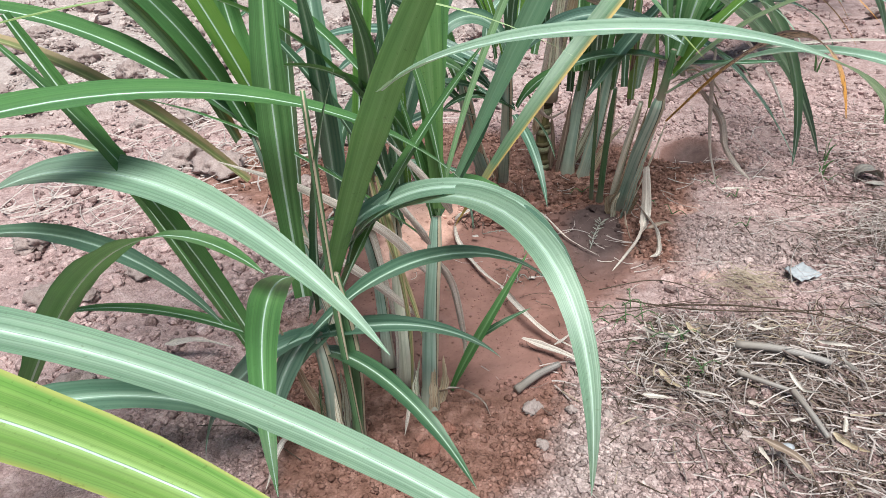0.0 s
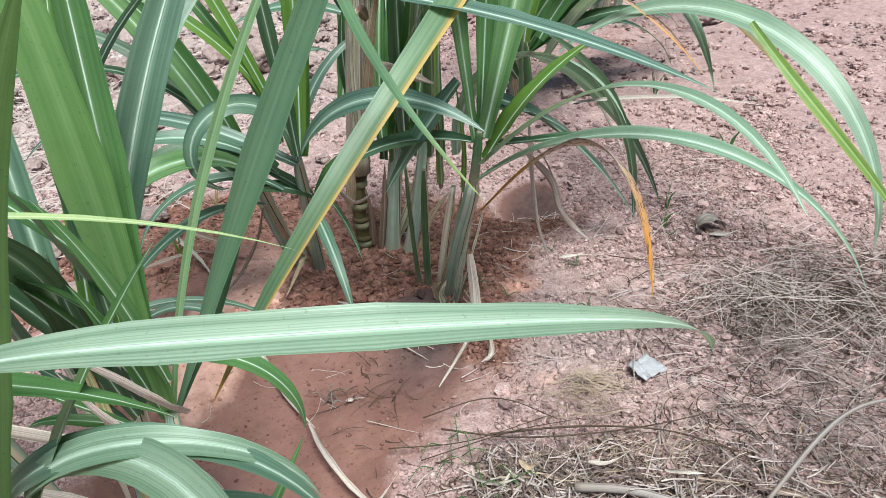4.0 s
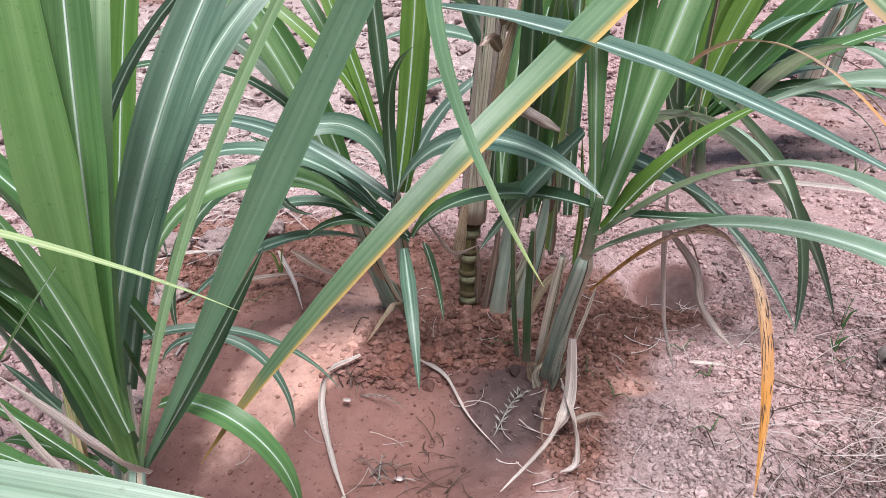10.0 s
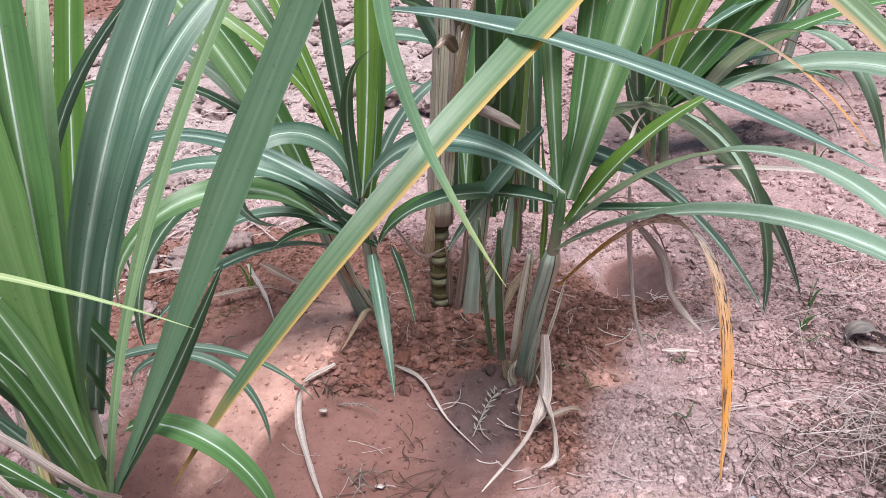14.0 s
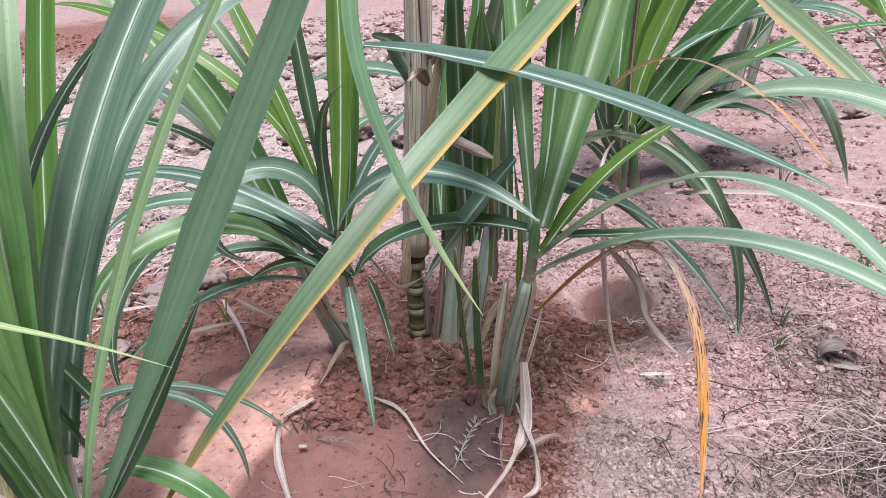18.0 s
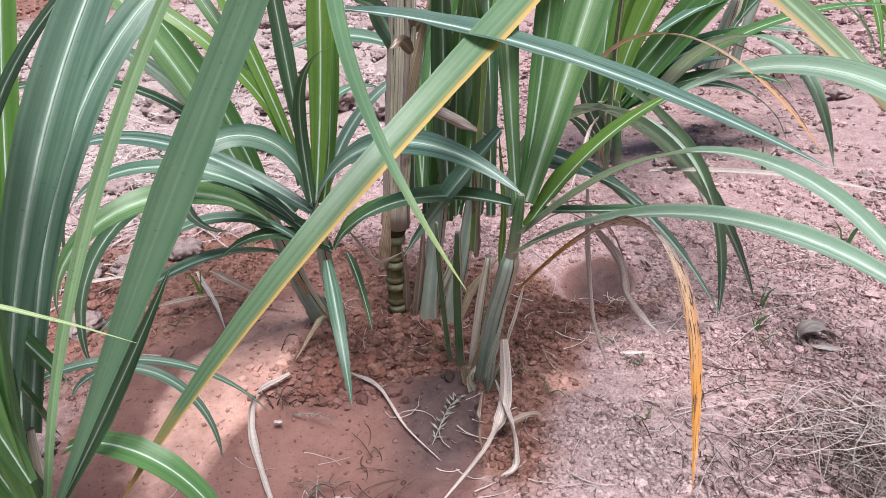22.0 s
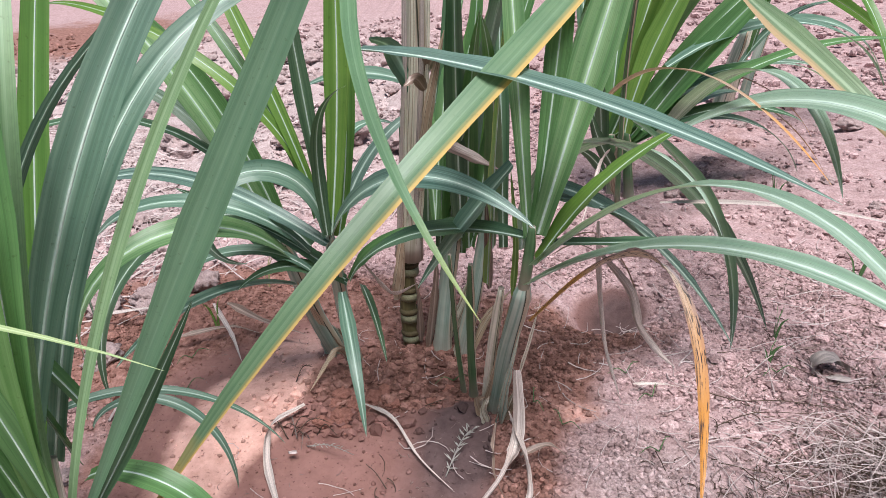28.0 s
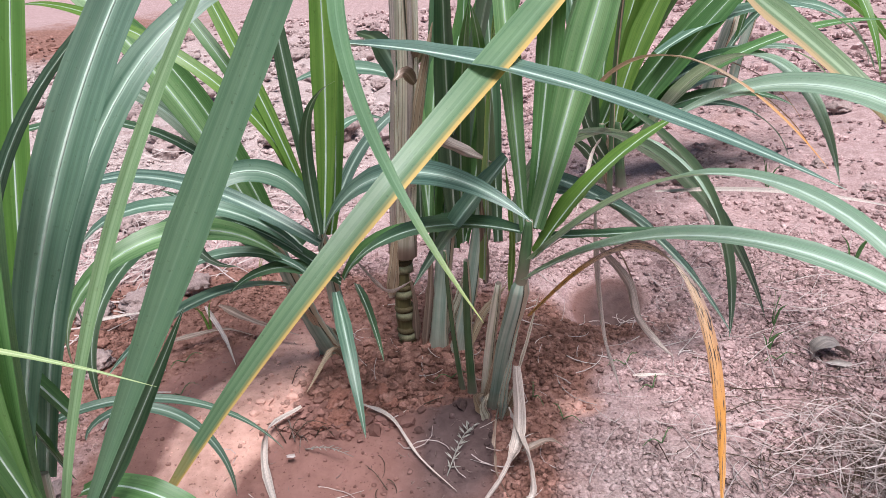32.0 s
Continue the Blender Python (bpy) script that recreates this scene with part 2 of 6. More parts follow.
STEM = {
    "waxy": stem_material("waxy_blue_green_sheath", ((0.12, 0.20, 0.16), (0.26, 0.36, 0.30), (0.44, 0.51, 0.44), (0.60, 0.52, 0.41))),
    "pale": stem_material("pale_striped_sheath", ((0.26, 0.28, 0.16), (0.60, 0.58, 0.46), (0.88, 0.84, 0.73), (0.52, 0.39, 0.29)), 18.0),
    "green": stem_material("green_sheath", ((0.05, 0.12, 0.05), (0.10, 0.19, 0.09), (0.18, 0.28, 0.15))),
    "cane": stem_material("olive_cane", ((0.045, 0.036, 0.022), (0.115, 0.098, 0.045), (0.21, 0.185, 0.08)), margin=(0.0, (0.17, 0.15, 0.05), (0.17, 0.15, 0.05), (0.17, 0.13, 0.06))),
    "dry": stem_material("dry_sheath", ((0.24, 0.15, 0.10), (0.42, 0.31, 0.22), (0.60, 0.49, 0.37))),
}
NODE = plain("dark_node_ring", (0.04, 0.03, 0.018), (0.13, 0.10, 0.05), 60.0)
WAX = plain("white_wax_ring", (0.16, 0.15, 0.08), (0.34, 0.33, 0.22), 80.0)


def soil_material(name="soil", loose=False):
    """Dry pinkish crumbs, redder damp earth where the 'damp' attribute says so, silt in the hollows."""
    m, nt, b = material(name, 0.95, 0.08)
    co = coords(nt)
    att = nt.nodes.new("ShaderNodeAttribute")
    att.attribute_name = "earth"
    sep = nt.nodes.new("ShaderNodeSeparateColor")
    nt.links.new(att.outputs["Color"], sep.inputs[0])
    big = noise_tex(nt, co, 7.0, 6.0, 0.65)
    mid = noise_tex(nt, co, 45.0, 6.0, 0.7)
    fine = noise_tex(nt, co, 320.0, 4.0, 0.75)
    cells = []
    for scale in (150.0, 360.0):
        vo = node(nt, "TexVoronoi", Scale=scale, Randomness=1.0)
        warp = nt.nodes.new("ShaderNodeVectorMath")
        warp.operation = "MULTIPLY_ADD"
        nz = node(nt, "TexNoise", Scale=scale * 0.6, Detail=2.0)
        nt.links.new(co, nz.inputs["Vector"])
        nt.links.new(nz.outputs["Color"], warp.inputs[0])
        warp.inputs[1].default_value = (0.9 / scale,) * 3
        nt.links.new(co, warp.inputs[2])
        nt.links.new(warp.outputs[0], vo.inputs["Vector"])
        cells.append(vo)
    tint = nt.nodes.new("ShaderNodeSeparateColor")
    nt.links.new(cells[1].outputs["Color"], tint.inputs[0])
    dry = ramp(nt, mid, (0.30, (0.30, 0.192, 0.190)), (0.5, (0.42, 0.288, 0.288)), (0.70, (0.54, 0.395, 0.393)))
    pale = nt.nodes.new("ShaderNodeAttribute")
    pale.attribute_name = "pale"
    dry = mix(nt, pale.outputs["Fac"], dry, ramp(nt, mid, (0.30, (0.37, 0.285, 0.275)), (0.70, (0.57, 0.475, 0.465))))
    dry = mix(nt, 0.4, dry, ramp(nt, tint.outputs[0], (0.0, (0.50, 0.46, 0.45)), (1.0, (1.4, 1.4, 1.4))), "MULTIPLY")
    dry = mix(nt, 0.4, dry, ramp(nt, noise_tex(nt, co, 150.0, 4.0, 0.7), (0.34, (0.45, 0.42, 0.41)), (0.46, (1, 1, 1)), (0.62, (1, 1, 1)), (0.72, (1.25, 1.25, 1.25))), "MULTIPLY")
    dry = mix(nt, 0.35, dry, ramp(nt, fine, (0.3, (0.40, 0.37, 0.36)), (0.7, (1.4, 1.4, 1.4))), "MULTIPLY")
    red = ramp(nt, mid, (0.32, (0.130, 0.064, 0.050)), (0.5, (0.245, 0.125, 0.102)), (0.68, (0.37, 0.208, 0.178)))
    silt = ramp(nt, big, (0.3, (0.175, 0.088, 0.076)), (0.7, (0.32, 0.168, 0.148)))
    wob = calc(nt, "MULTIPLY", calc(nt, "SUBTRACT", big, 0.5), 0.9)
    r = ramp(nt, calc(nt, "ADD", sep.outputs[0], wob), (0.35, (0, 0, 0)), (0.65, (1, 1, 1)))
    s = ramp(nt, calc(nt, "ADD", sep.outputs[1], calc(nt, "MULTIPLY", wob, 0.6)), (0.40, (0, 0, 0)), (0.56, (1, 1, 1)))
    flake = ramp(nt, noise_tex(nt, co, 26.0, 8.0, 0.72), (0.40, (0, 0, 0)), (0.58, (1, 1, 1)))
    speck = ramp(nt, noise_tex(nt, co, 190.0, 3.0, 0.6), (0.28, (0.5, 0.47, 0.47)), (0.38, (1, 1, 1)))
    silt = mix(nt, 1.0, mix(nt, flake, mix(nt, 0.3, silt, red), silt), speck, "MULTIPLY")
    crust = ramp(nt, mid, (0.3, (0.54, 0.300, 0.250)), (0.7, (0.71, 0.435, 0.375)))
    crust = mix(nt, 1.0, mix(nt, flake, mix(nt, 0.3, crust, red), crust), speck, "MULTIPLY")
    c = ramp(nt, calc(nt, "ADD", sep.outputs[2], calc(nt, "MULTIPLY", wob, 0.7)), (0.40, (0, 0, 0)), (0.56, (1, 1, 1)))
    w = ramp(nt, calc(nt, "ADD", att.outputs["Alpha"], calc(nt, "MULTIPLY", wob, 0.8)), (0.18, (0, 0, 0)), (0.95, (1, 1, 1)))
    silt = mix(nt, w, silt, ramp(nt, mid, (0.3, (0.070, 0.045, 0.045)), (0.7, (0.130, 0.086, 0.085))))
    col = mix(nt, c, mix(nt, s, mix(nt, r, dry, red), silt), crust)
    col = mix(nt, 0.5, col, ramp(nt, big, (0.3, (0.8, 0.78, 0.76)), (0.7, (1.12, 1.12, 1.12))), "MULTIPLY")
    if loose:
        each = nt.nodes.new("ShaderNodeNewGeometry").outputs["Random Per Island"]
        col = mix(nt, 1.0, col, ramp(nt, each, (0.0, (0.62, 0.60, 0.59)), (0.5, (1.05, 1.05, 1.05)), (1.0, (1.42, 1.42, 1.42))), "MULTIPLY")
    nt.links.new(col, b.inputs["Base Color"])
    h = calc(nt, "SUBTRACT", calc(nt, "MULTIPLY", mid, 0.8), calc(nt, "MULTIPLY", cells[0].outputs["Distance"], 0.8))
    h = calc(nt, "SUBTRACT", h, calc(nt, "MULTIPLY", cells[1].outputs["Distance"], 0.5))
    h = calc(nt, "ADD", h, calc(nt, "MULTIPLY", fine, 0.4))
    h = calc(nt, "MULTIPLY", h, calc(nt, "SUBTRACT", 1.0, calc(nt, "MULTIPLY", calc(nt, "MAXIMUM", sep.outputs[1], sep.outputs[2]), 0.97)))
    h = calc(nt, "ADD", h, calc(nt, "MULTIPLY", calc(nt, "ADD", calc(nt, "MULTIPLY", mid, 0.75), calc(nt, "MULTIPLY", fine, 0.12)), calc(nt, "MAXIMUM", sep.outputs[1], sep.outputs[2])))
    bump(nt, b, h, 0.8, 0.0038)
    return m


SOIL = soil_material()
LOOSE = soil_material("loose_soil", True)
CLOD = plain("clod_soil", (0.22, 0.150, 0.144), (0.50, 0.385, 0.373), 2.2, 0.95, 0.5, 0.012, 0.05)
PALECLOD = plain("pale_clod_soil", (0.36, 0.262, 0.25), (0.58, 0.455, 0.44), 3.0, 0.95, 0.5, 0.012, 0.05)
REDCLOD = plain("red_clod_soil", (0.21, 0.088, 0.064), (0.44, 0.215, 0.175), 2.2, 0.95, 0.5, 0.012, 0.05)
STRAW = plain("dry_straw", (0.30, 0.225, 0.215), (0.68, 0.580, 0.562), 30.0, 0.8, 0.2, 0.001)
BROWNSTRAW = plain("brown_straw", (0.10, 0.066, 0.060), (0.34, 0.245, 0.222), 30.0, 0.85, 0.2, 0.001)
GREYSTRAW = plain("grey_straw", (0.11, 0.084, 0.080), (0.40, 0.325, 0.31), 30.0, 0.85, 0.2, 0.001)
GOLDSTRAW = plain("golden_straw", (0.24, 0.175, 0.13), (0.56, 0.44, 0.35), 30.0, 0.75, 0.2, 0.001)
TWIG = plain("dark_twig", (0.035, 0.025, 0.02), (0.12, 0.08, 0.06), 50.0)
WOOD = stem_material("weathered_wood", ((0.09, 0.077, 0.078), (0.26, 0.223, 0.22), (0.48, 0.415, 0.41)), 40.0, (0.0, (0.30, 0.255, 0.25), (0.10, 0.08, 0.075), (0.26, 0.21, 0.19)))
WHITE = plain("white_plastic", (0.32, 0.31, 0.34), (0.46, 0.45, 0.49), 50.0, 0.45, 0.3, 0.003, 0.4)
WEED = plain("small_weed_green", (0.045, 0.10, 0.035), (0.13, 0.21, 0.09), 60.0, 0.6)
PALEWEED = plain("grey_green_sprig", (0.19, 0.178, 0.16), (0.38, 0.36, 0.33), 60.0, 0.8)

# ---- helpers for meshes ----


def link_mesh(name, bm, mats, parent=None, label="", smooth=True):
    me = bpy.data.meshes.new(name)
    bm.to_mesh(me)
    bm.free()
    for m in mats if isinstance(mats, (list, tuple)) else (mats,):
        me.materials.append(m)
    if smooth:
        me.shade_smooth()
    ob = new(name, me)
    ob.parent = parent
    if label:
        tagged(ob, label)
    return ob


def part(name, bm, mat, parent, label="", smooth=True):
    return link_mesh(name, bm, mat, parent, label, smooth)


def thing(name, at, label, category, group="", kind=""):
    ob = new(name)
    ob.location = at
    ob.empty_display_size = 0.05
    return tagged(ob, label, category, group, kind)


def bump_at(x, y, cx, cy, rx, ry, turn=0.0):
    c, s = math.cos(turn), math.sin(turn)
    dx, dy = x - cx, y - cy
    a, b = (c * dx + s * dy) / rx, (-s * dx + c * dy) / ry
    return np.exp(-(a * a + b * b))


def ground_height(x, y):
    """Field surface: two silted hollows, the pulled-up ridge between, an old footprint and rough soil beyond."""
    x, y = np.asarray(x, float), np.asarray(y, float)
    z = 0.0 * x
    z = z - 0.030 * bump_at(x, y, 0.19, 1.14, 0.17, 0.13)
    z = z - 0.026 * bump_at(x, y, -0.06, 0.93, 0.16, 0.15)
    z = z - 0.105 * bump_at(x, y, 0.558, 1.60, 0.085, 0.075)
    z = z + 0.022 * bump_at(x, y, -0.05, 1.30, 0.10, 0.09, 0.5)
    z = z + 0.020 * bump_at(x, y, 0.17, 1.40, 0.13, 0.06)
    z = z + 0.014 * bump_at(x, y, 0.42, 1.42, 0.10, 0.08)
    z = z + 0.012 * bump_at(x, y, 0.10, 0.72, 0.14, 0.07)
    z = z + 0.05 * bump_at(x, y, -0.7, 2.6, 1.2, 0.3, 0.1)
    far = np.clip((y - 1.7) / 1.0, 0, 1) + np.clip((-0.35 - x) / 0.6, 0, 1)
    return z, np.clip(far, 0, 1)


def earth(x, y):
    """How red and damp, and how silted, the soil is."""
    red = 1.2 * bump_at(x, y, 0.13, 1.24, 0.30, 0.24) + 1.0 * bump_at(x, y, -0.05, 0.85, 0.22, 0.26) + 1.05 * bump_at(x, y, -0.20, 1.56, 0.48, 0.26)
    red = red + 0.7 * bump_at(x, y, 0.48, 1.50, 0.2, 0.12) + 0.55 * bump_at(x, y, 0.04, 0.72, 0.12, 0.1) + 0.9 * bump_at(x, y, -0.06, 0.65, 0.13, 0.12) + 0.4 * bump_at(x, y, 1.0, 2.5, 0.7, 0.5) + 0.75 * bump_at(x, y, 0.41, 1.36, 0.06, 0.10) + 0.55 * bump_at(x, y, 0.365, 1.19, 0.035, 0.10, 0.25) + 0.9 * bump_at(x, y, -2.3, 5.3, 1.2, 1.2)
    silt = 1.3 * bump_at(x, y, 0.08, 1.15, 0.27, 0.22, -0.15) + 1.0 * bump_at(x, y, -0.02, 1.42, 0.16, 0.11, 0.7) + 0.8 * bump_at(x, y, 0.10, 0.86, 0.09, 0.12) - 1.6 * bump_at(x, y, 0.185, 1.345, 0.14, 0.05) - 1.4 * bump_at(x, y, 0.375, 1.19, 0.035, 0.14, 0.25) + 1.0 * bump_at(x, y, -0.06, 0.94, 0.13, 0.13) + 1.0 * bump_at(x, y, 0.575, 1.630, 0.085, 0.07) + 0.9 * bump_at(x, y, 0.31, 1.27, 0.09, 0.08)
    crust = 1.15 * bump_at(x, y, -0.032, 1.29, 0.24, 0.075, 1.3) + 0.45 * bump_at(x, y, 0.45, 1.03, 0.09, 0.06) + 0.6 * bump_at(x, y, 0.46, 1.27, 0.07, 0.05)
    return np.clip(red, 0, 1), np.clip(silt, 0, 1), np.clip(crust, 0, 1)


def wet_and_shade(x, y):
    # Third patch: damp footprint, darkened also for the shade on its steep side.
    return np.clip(1.3 * bump_at(x, y, 0.298, 1.245, 0.075, 0.10) + 0.55 * bump_at(x, y, 0.255, 1.10, 0.085, 0.12) + 1.3 * bump_at(x, y, 0.585, 1.625, 0.075, 0.07) + 0.6 * bump_at(x, y, -0.06, 0.96, 0.1, 0.06), 0, 1)


def paleness(x, y):
    """How bleached and dusty the dry soil is: the field behind the plants, and a worn patch by the first plant."""
    x, y = np.asarray(x, float), np.asarray(y, float)
    back = np.clip(1.5 * bump_at(x, y, -1.2, 3.3, 1.9, 1.6), 0, 1) * np.clip((y - 1.75) / 0.45, 0, 1) * np.clip((0.5 - x) / 0.45, 0, 1)
    return np.clip(0.85 * back + 0.6 * bump_at(x, y, 0.18, 0.64, 0.10, 0.13) + 0.45 * bump_at(x, y, 0.52, 1.12, 0.14, 0.12), 0, 1)


def rough_at(x, y):
    z, far = ground_height(x, y)
    red, silt, crust = earth(x, y)
    silt = max(silt, crust)
    v = Vector((x, y, 0))
    amp = (0.008 + 0.024 * float(far)) * (1 - 0.45 * float(silt))
    return float(z) + amp * noise.fractal(v * 9, 1.0, 2.0, 4) + 0.003 * (1 - 0.6 * float(silt)) * noise.fractal(v * 60, 0.9, 2.0, 3)


# ---- ground: one sheet from the plants to the horizon ----


def spread(lo, hi, step, reach):
    inner = list(np.arange(lo, hi + step / 2, step))
    left, right, d = [lo], [hi], step
    while right[-1] < reach:
        d *= 1.35
        left.append(left[-1] - d)
        right.append(right[-1] + d)
    return left[:0:-1] + inner + right[1:]


def build_ground():
    xs, ys = spread(-0.7, 1.1, 0.006, 600.0), spread(0.5, 2.0, 0.006, 600.0)
    nx, ny = len(xs), len(ys)
    verts = [(x, y, rough_at(x, y)) for y in ys for x in xs]
    faces = [(j * nx + i, j * nx + i + 1, (j + 1) * nx + i + 1, (j + 1) * nx + i) for j in range(ny - 1) for i in range(nx - 1)]
    me = bpy.data.meshes.new("ground")
    me.from_pydata(verts, [], faces)
    X, Y = np.meshgrid(xs, ys)
    red, silt, crust = earth(X.ravel(), Y.ravel())
    col = np.stack([red, silt, crust, wet_and_shade(X.ravel(), Y.ravel())], 1).astype(np.float32)
    me.attributes.new("earth", "FLOAT_COLOR", "POINT").data.foreach_set("color", col.ravel())
    me.attributes.new("pale", "FLOAT", "POINT").data.foreach_set("value", paleness(X.ravel(), Y.ravel()).astype(np.float32))
    me.materials.append(SOIL)
    me.shade_smooth()
    return tagged(new("ground", me), "dry pinkish field soil with damp red hollows", "soil", kind="structure")


build_ground()

# ---- sugarcane ----


def spine_of(base, az, rise, droop, bend, turn, length, n=24):
    """Points, tangents and side directions of a blade that leaves its stem at az and rise and droops along its length."""
    p, pts = Vector(base), [Vector(base)]
    tang, side = [], []
    for i in range(n):
        s = (i + 0.5) / n
        e, a = radians(rise - droop * s**bend), radians(az + turn * s)
        t = Vector((math.cos(e) * math.cos(a), math.cos(e) * math.sin(a), math.sin(e)))
        tang.append(t)
        side.append(Vector((math.sin(a), -math.cos(a), 0)))
        p = p + t * (length / n)
        pts.append(p.copy())
    tang.append(tang[-1])
    side.append(side[-1])
    return pts, tang, side


def profile(s, slim=0.0, blunt=2.6, waist=0.0):
    grow = min(1.0, 0.50 + 1.7 * s) if not slim else min(1.0, 0.22 + 0.3 * s + max(0.0, s - slim) * 6)
    if waist:
        grow = min(1.0, waist + (1 - waist) * (s / 0.42) ** 1.5)
    return grow * max(0.0, 1 - s**blunt) ** 0.85


def blade(plant, mat, base, az, rise, droop, bend, turn, length, width, roll=0.0, rib=True, fold=0.22, label="", name="leaf", flip=False, slim=0.0, blunt=2.6, waist=0.0):
    """One leaf: a folded, slightly wavy blade with a raised pale midrib."""
    n = 26
    pts, tang, side = spine_of(base, az, rise, droop, bend, turn, length, n)
    bm, ribm = bmesh.new(), bmesh.new()
    uvl = bm.loops.layers.uv.new("uv")
    rows, uvs, ribs = [], {}, []
    seed = Vector((base[0] * 7 + az * 0.13, base[1] * 5 + length, rise * 0.11))
    for i in range(n + 1):
        s = i / n
        t, sd = tang[i], side[i]
        sd = Matrix.Rotation(radians(roll) + 0.22 * noise.noise(seed + Vector((s * 2.2, 0, 0))), 3, t) @ sd
        up = sd.cross(t)
        half = width / 2 * max(profile(s, slim, blunt, waist), 0.015) * (1 + 0.08 * noise.noise(seed + Vector((0, s * 9, 0))))
        row = []
        for k, a in enumerate((-1, -0.72, -0.36, -0.06, 0.06, 0.36, 0.72, 1)):
            lift = fold * (1 - 0.6 * s) * half * abs(a) ** 1.4
            wave = 0.10 * half * a * a * noise.noise(seed + Vector((s * 14, a * 3, 5)))
            v = bm.verts.new(pts[i] + sd * half * a + up * (lift + wave))
            row.append(v)
            uvs[v] = ((a if not flip else -a) * 0.5 + 0.5, s)
        rows.append(row)
        if rib:
            r = (0.0019 * (1 - 0.86 * s)) * min(1.0, width / 0.04)
            ribs.append([ribm.verts.new(pts[i] + q) for q in (sd * r, up * r * 0.55, -sd * r, -up * r * 0.8)])
    for a, b in zip(rows, rows[1:]):
        for k in range(7):
            f = bm.faces.new((a[k], a[k + 1], b[k + 1], b[k]))
            for lp in f.loops:
                lp[uvl].uv = uvs[lp.vert]
    ob = part(name, bm, LEAF[mat], plant, label)
    if rib:
        for a, b in zip(ribs, ribs[1:]):
            for k in range(4):
                ribm.faces.new((a[k], a[(k + 1) % 4], b[(k + 1) % 4], b[k]))
        part("midrib", ribm, RIB, ob)
    else:
        ribm.free()
    return ob


def tube(points, radii, sides=12, flat=1.0, open_seam=False):
    """A bmesh tube through points, with uv x round it and uv y along it."""
    bm = bmesh.new()
    uvl = bm.loops.layers.uv.new("uv")
    rings, total = [], 0.0
    for i, p in enumerate(points):
        p = Vector(p)
        a, b = Vector(points[max(i - 1, 0)]), Vector(points[min(i + 1, len(points) - 1)])
        t = (b - a).normalized()
        u = t.cross(Vector((0.31, 0.95, 0.05))).normalized()
        w = t.cross(u)
        if i:
            total += (p - Vector(points[i - 1])).length
        rings.append(([bm.verts.new(p + (u * math.cos(2 * math.pi * k / sides) + w * flat * math.sin(2 * math.pi * k / sides)) * radii[i]) for k in range(sides)], total))
    for (a, va), (b, vb) in zip(rings, rings[1:]):
        for k in range(sides):
            j = (k + 1) % sides
            f = bm.faces.new((a[k], a[j], b[j], b[k]))
            for lp, c in zip(f.loops, ((k / sides, va), ((k + 1) / sides, va), ((k + 1) / sides, vb), (k / sides, vb))):
                lp[uvl].uv = c
    bm.faces.new(rings[0][0][::-1])
    bm.faces.new(rings[-1][0])
    return bm


def along(points, n):
    """Evenly spread points on a smooth line through the given ones."""
    pts = [Vector(p) for p in points]
    pts = [2 * pts[0] - pts[1]] + pts + [2 * pts[-1] - pts[-2]]
    out = []
    for i in range(n + 1):
        f = i / n * (len(pts) - 3)
        k = min(int(f), len(pts) - 4)
        t = f - k
        a, b, c, d = pts[k : k + 4]
        out.append(0.5 * (2 * b + (c - a) * t + (2 * a - 5 * b + 4 * c - d) * t * t + (3 * b - a - 3 * c + d) * t**3))
    return out


def stalk(plant, points, radius, mat="waxy", taper=0.8, name="stalk", label="", wobble=0.06):
    pts = along(points, 18)
    seed = Vector(points[0]) * 9
    rad = [radius * (1.0 + 0.25 * max(0, 1 - i / 3) - (1 - taper) * i / 18) * (1.0 if i < 16 else 1.0 - 0.12 * (i - 15)) * (1 + wobble * noise.noise(seed + Vector((i * 0.5, 0, 0)))) for i in range(19)]
    return part(name, tube(pts, rad, 14, 0.85), STEM[mat], plant, label)


def sheath(plant, points, width, mat="dry", roll=0.0, name="sheath", label=""):
    """A split leaf sheath or dry strip: a cupped strip that follows points."""
    n = 16
    pts = along(points, n)
    bm = bmesh.new()
    uvl = bm.loops.layers.uv.new("uv")
    rows = []
    seed = Vector(points[0]) * 11
    for i, p in enumerate(pts):
        t = (pts[min(i + 1, n)] - pts[max(i - 1, 0)]).normalized()
        sd = t.cross(Vector((0.1, 1, 0.12))).normalized()
        sd = Matrix.Rotation(radians(roll) + 0.7 * noise.noise(seed + Vector((i * 0.13, 0, 0))), 3, t) @ sd
        up = sd.cross(t)
        h = width / 2 * min(1.0, 0.45 + 3 * i / n) * (1 - 0.93 * (i / n) ** 2.4) * (1 + 0.32 * noise.noise(seed + Vector((0, i * 0.6, 0))))
        rows.append([(bm.verts.new(p + sd * h * a + up * h * (0.34 * a * a + 0.30 * noise.noise(seed + Vector((i * 0.35, a * 1.6, 3))))), (a * 0.5 + 0.5, i / n)) for a in (-1, -0.6, -0.25, 0.05, 0.4, 0.75, 1)])
    for a, b in zip(rows, rows[1:]):
        for k in range(6):
            q = (a[k], a[k + 1], b[k + 1], b[k])
            f = bm.faces.new([v for v, _ in q])
            for lp, (_, c) in zip(f.loops, q):
                lp[uvl].uv = c
    return part(name, bm, STEM[mat] if mat in STEM else LEAF[mat], plant, label)


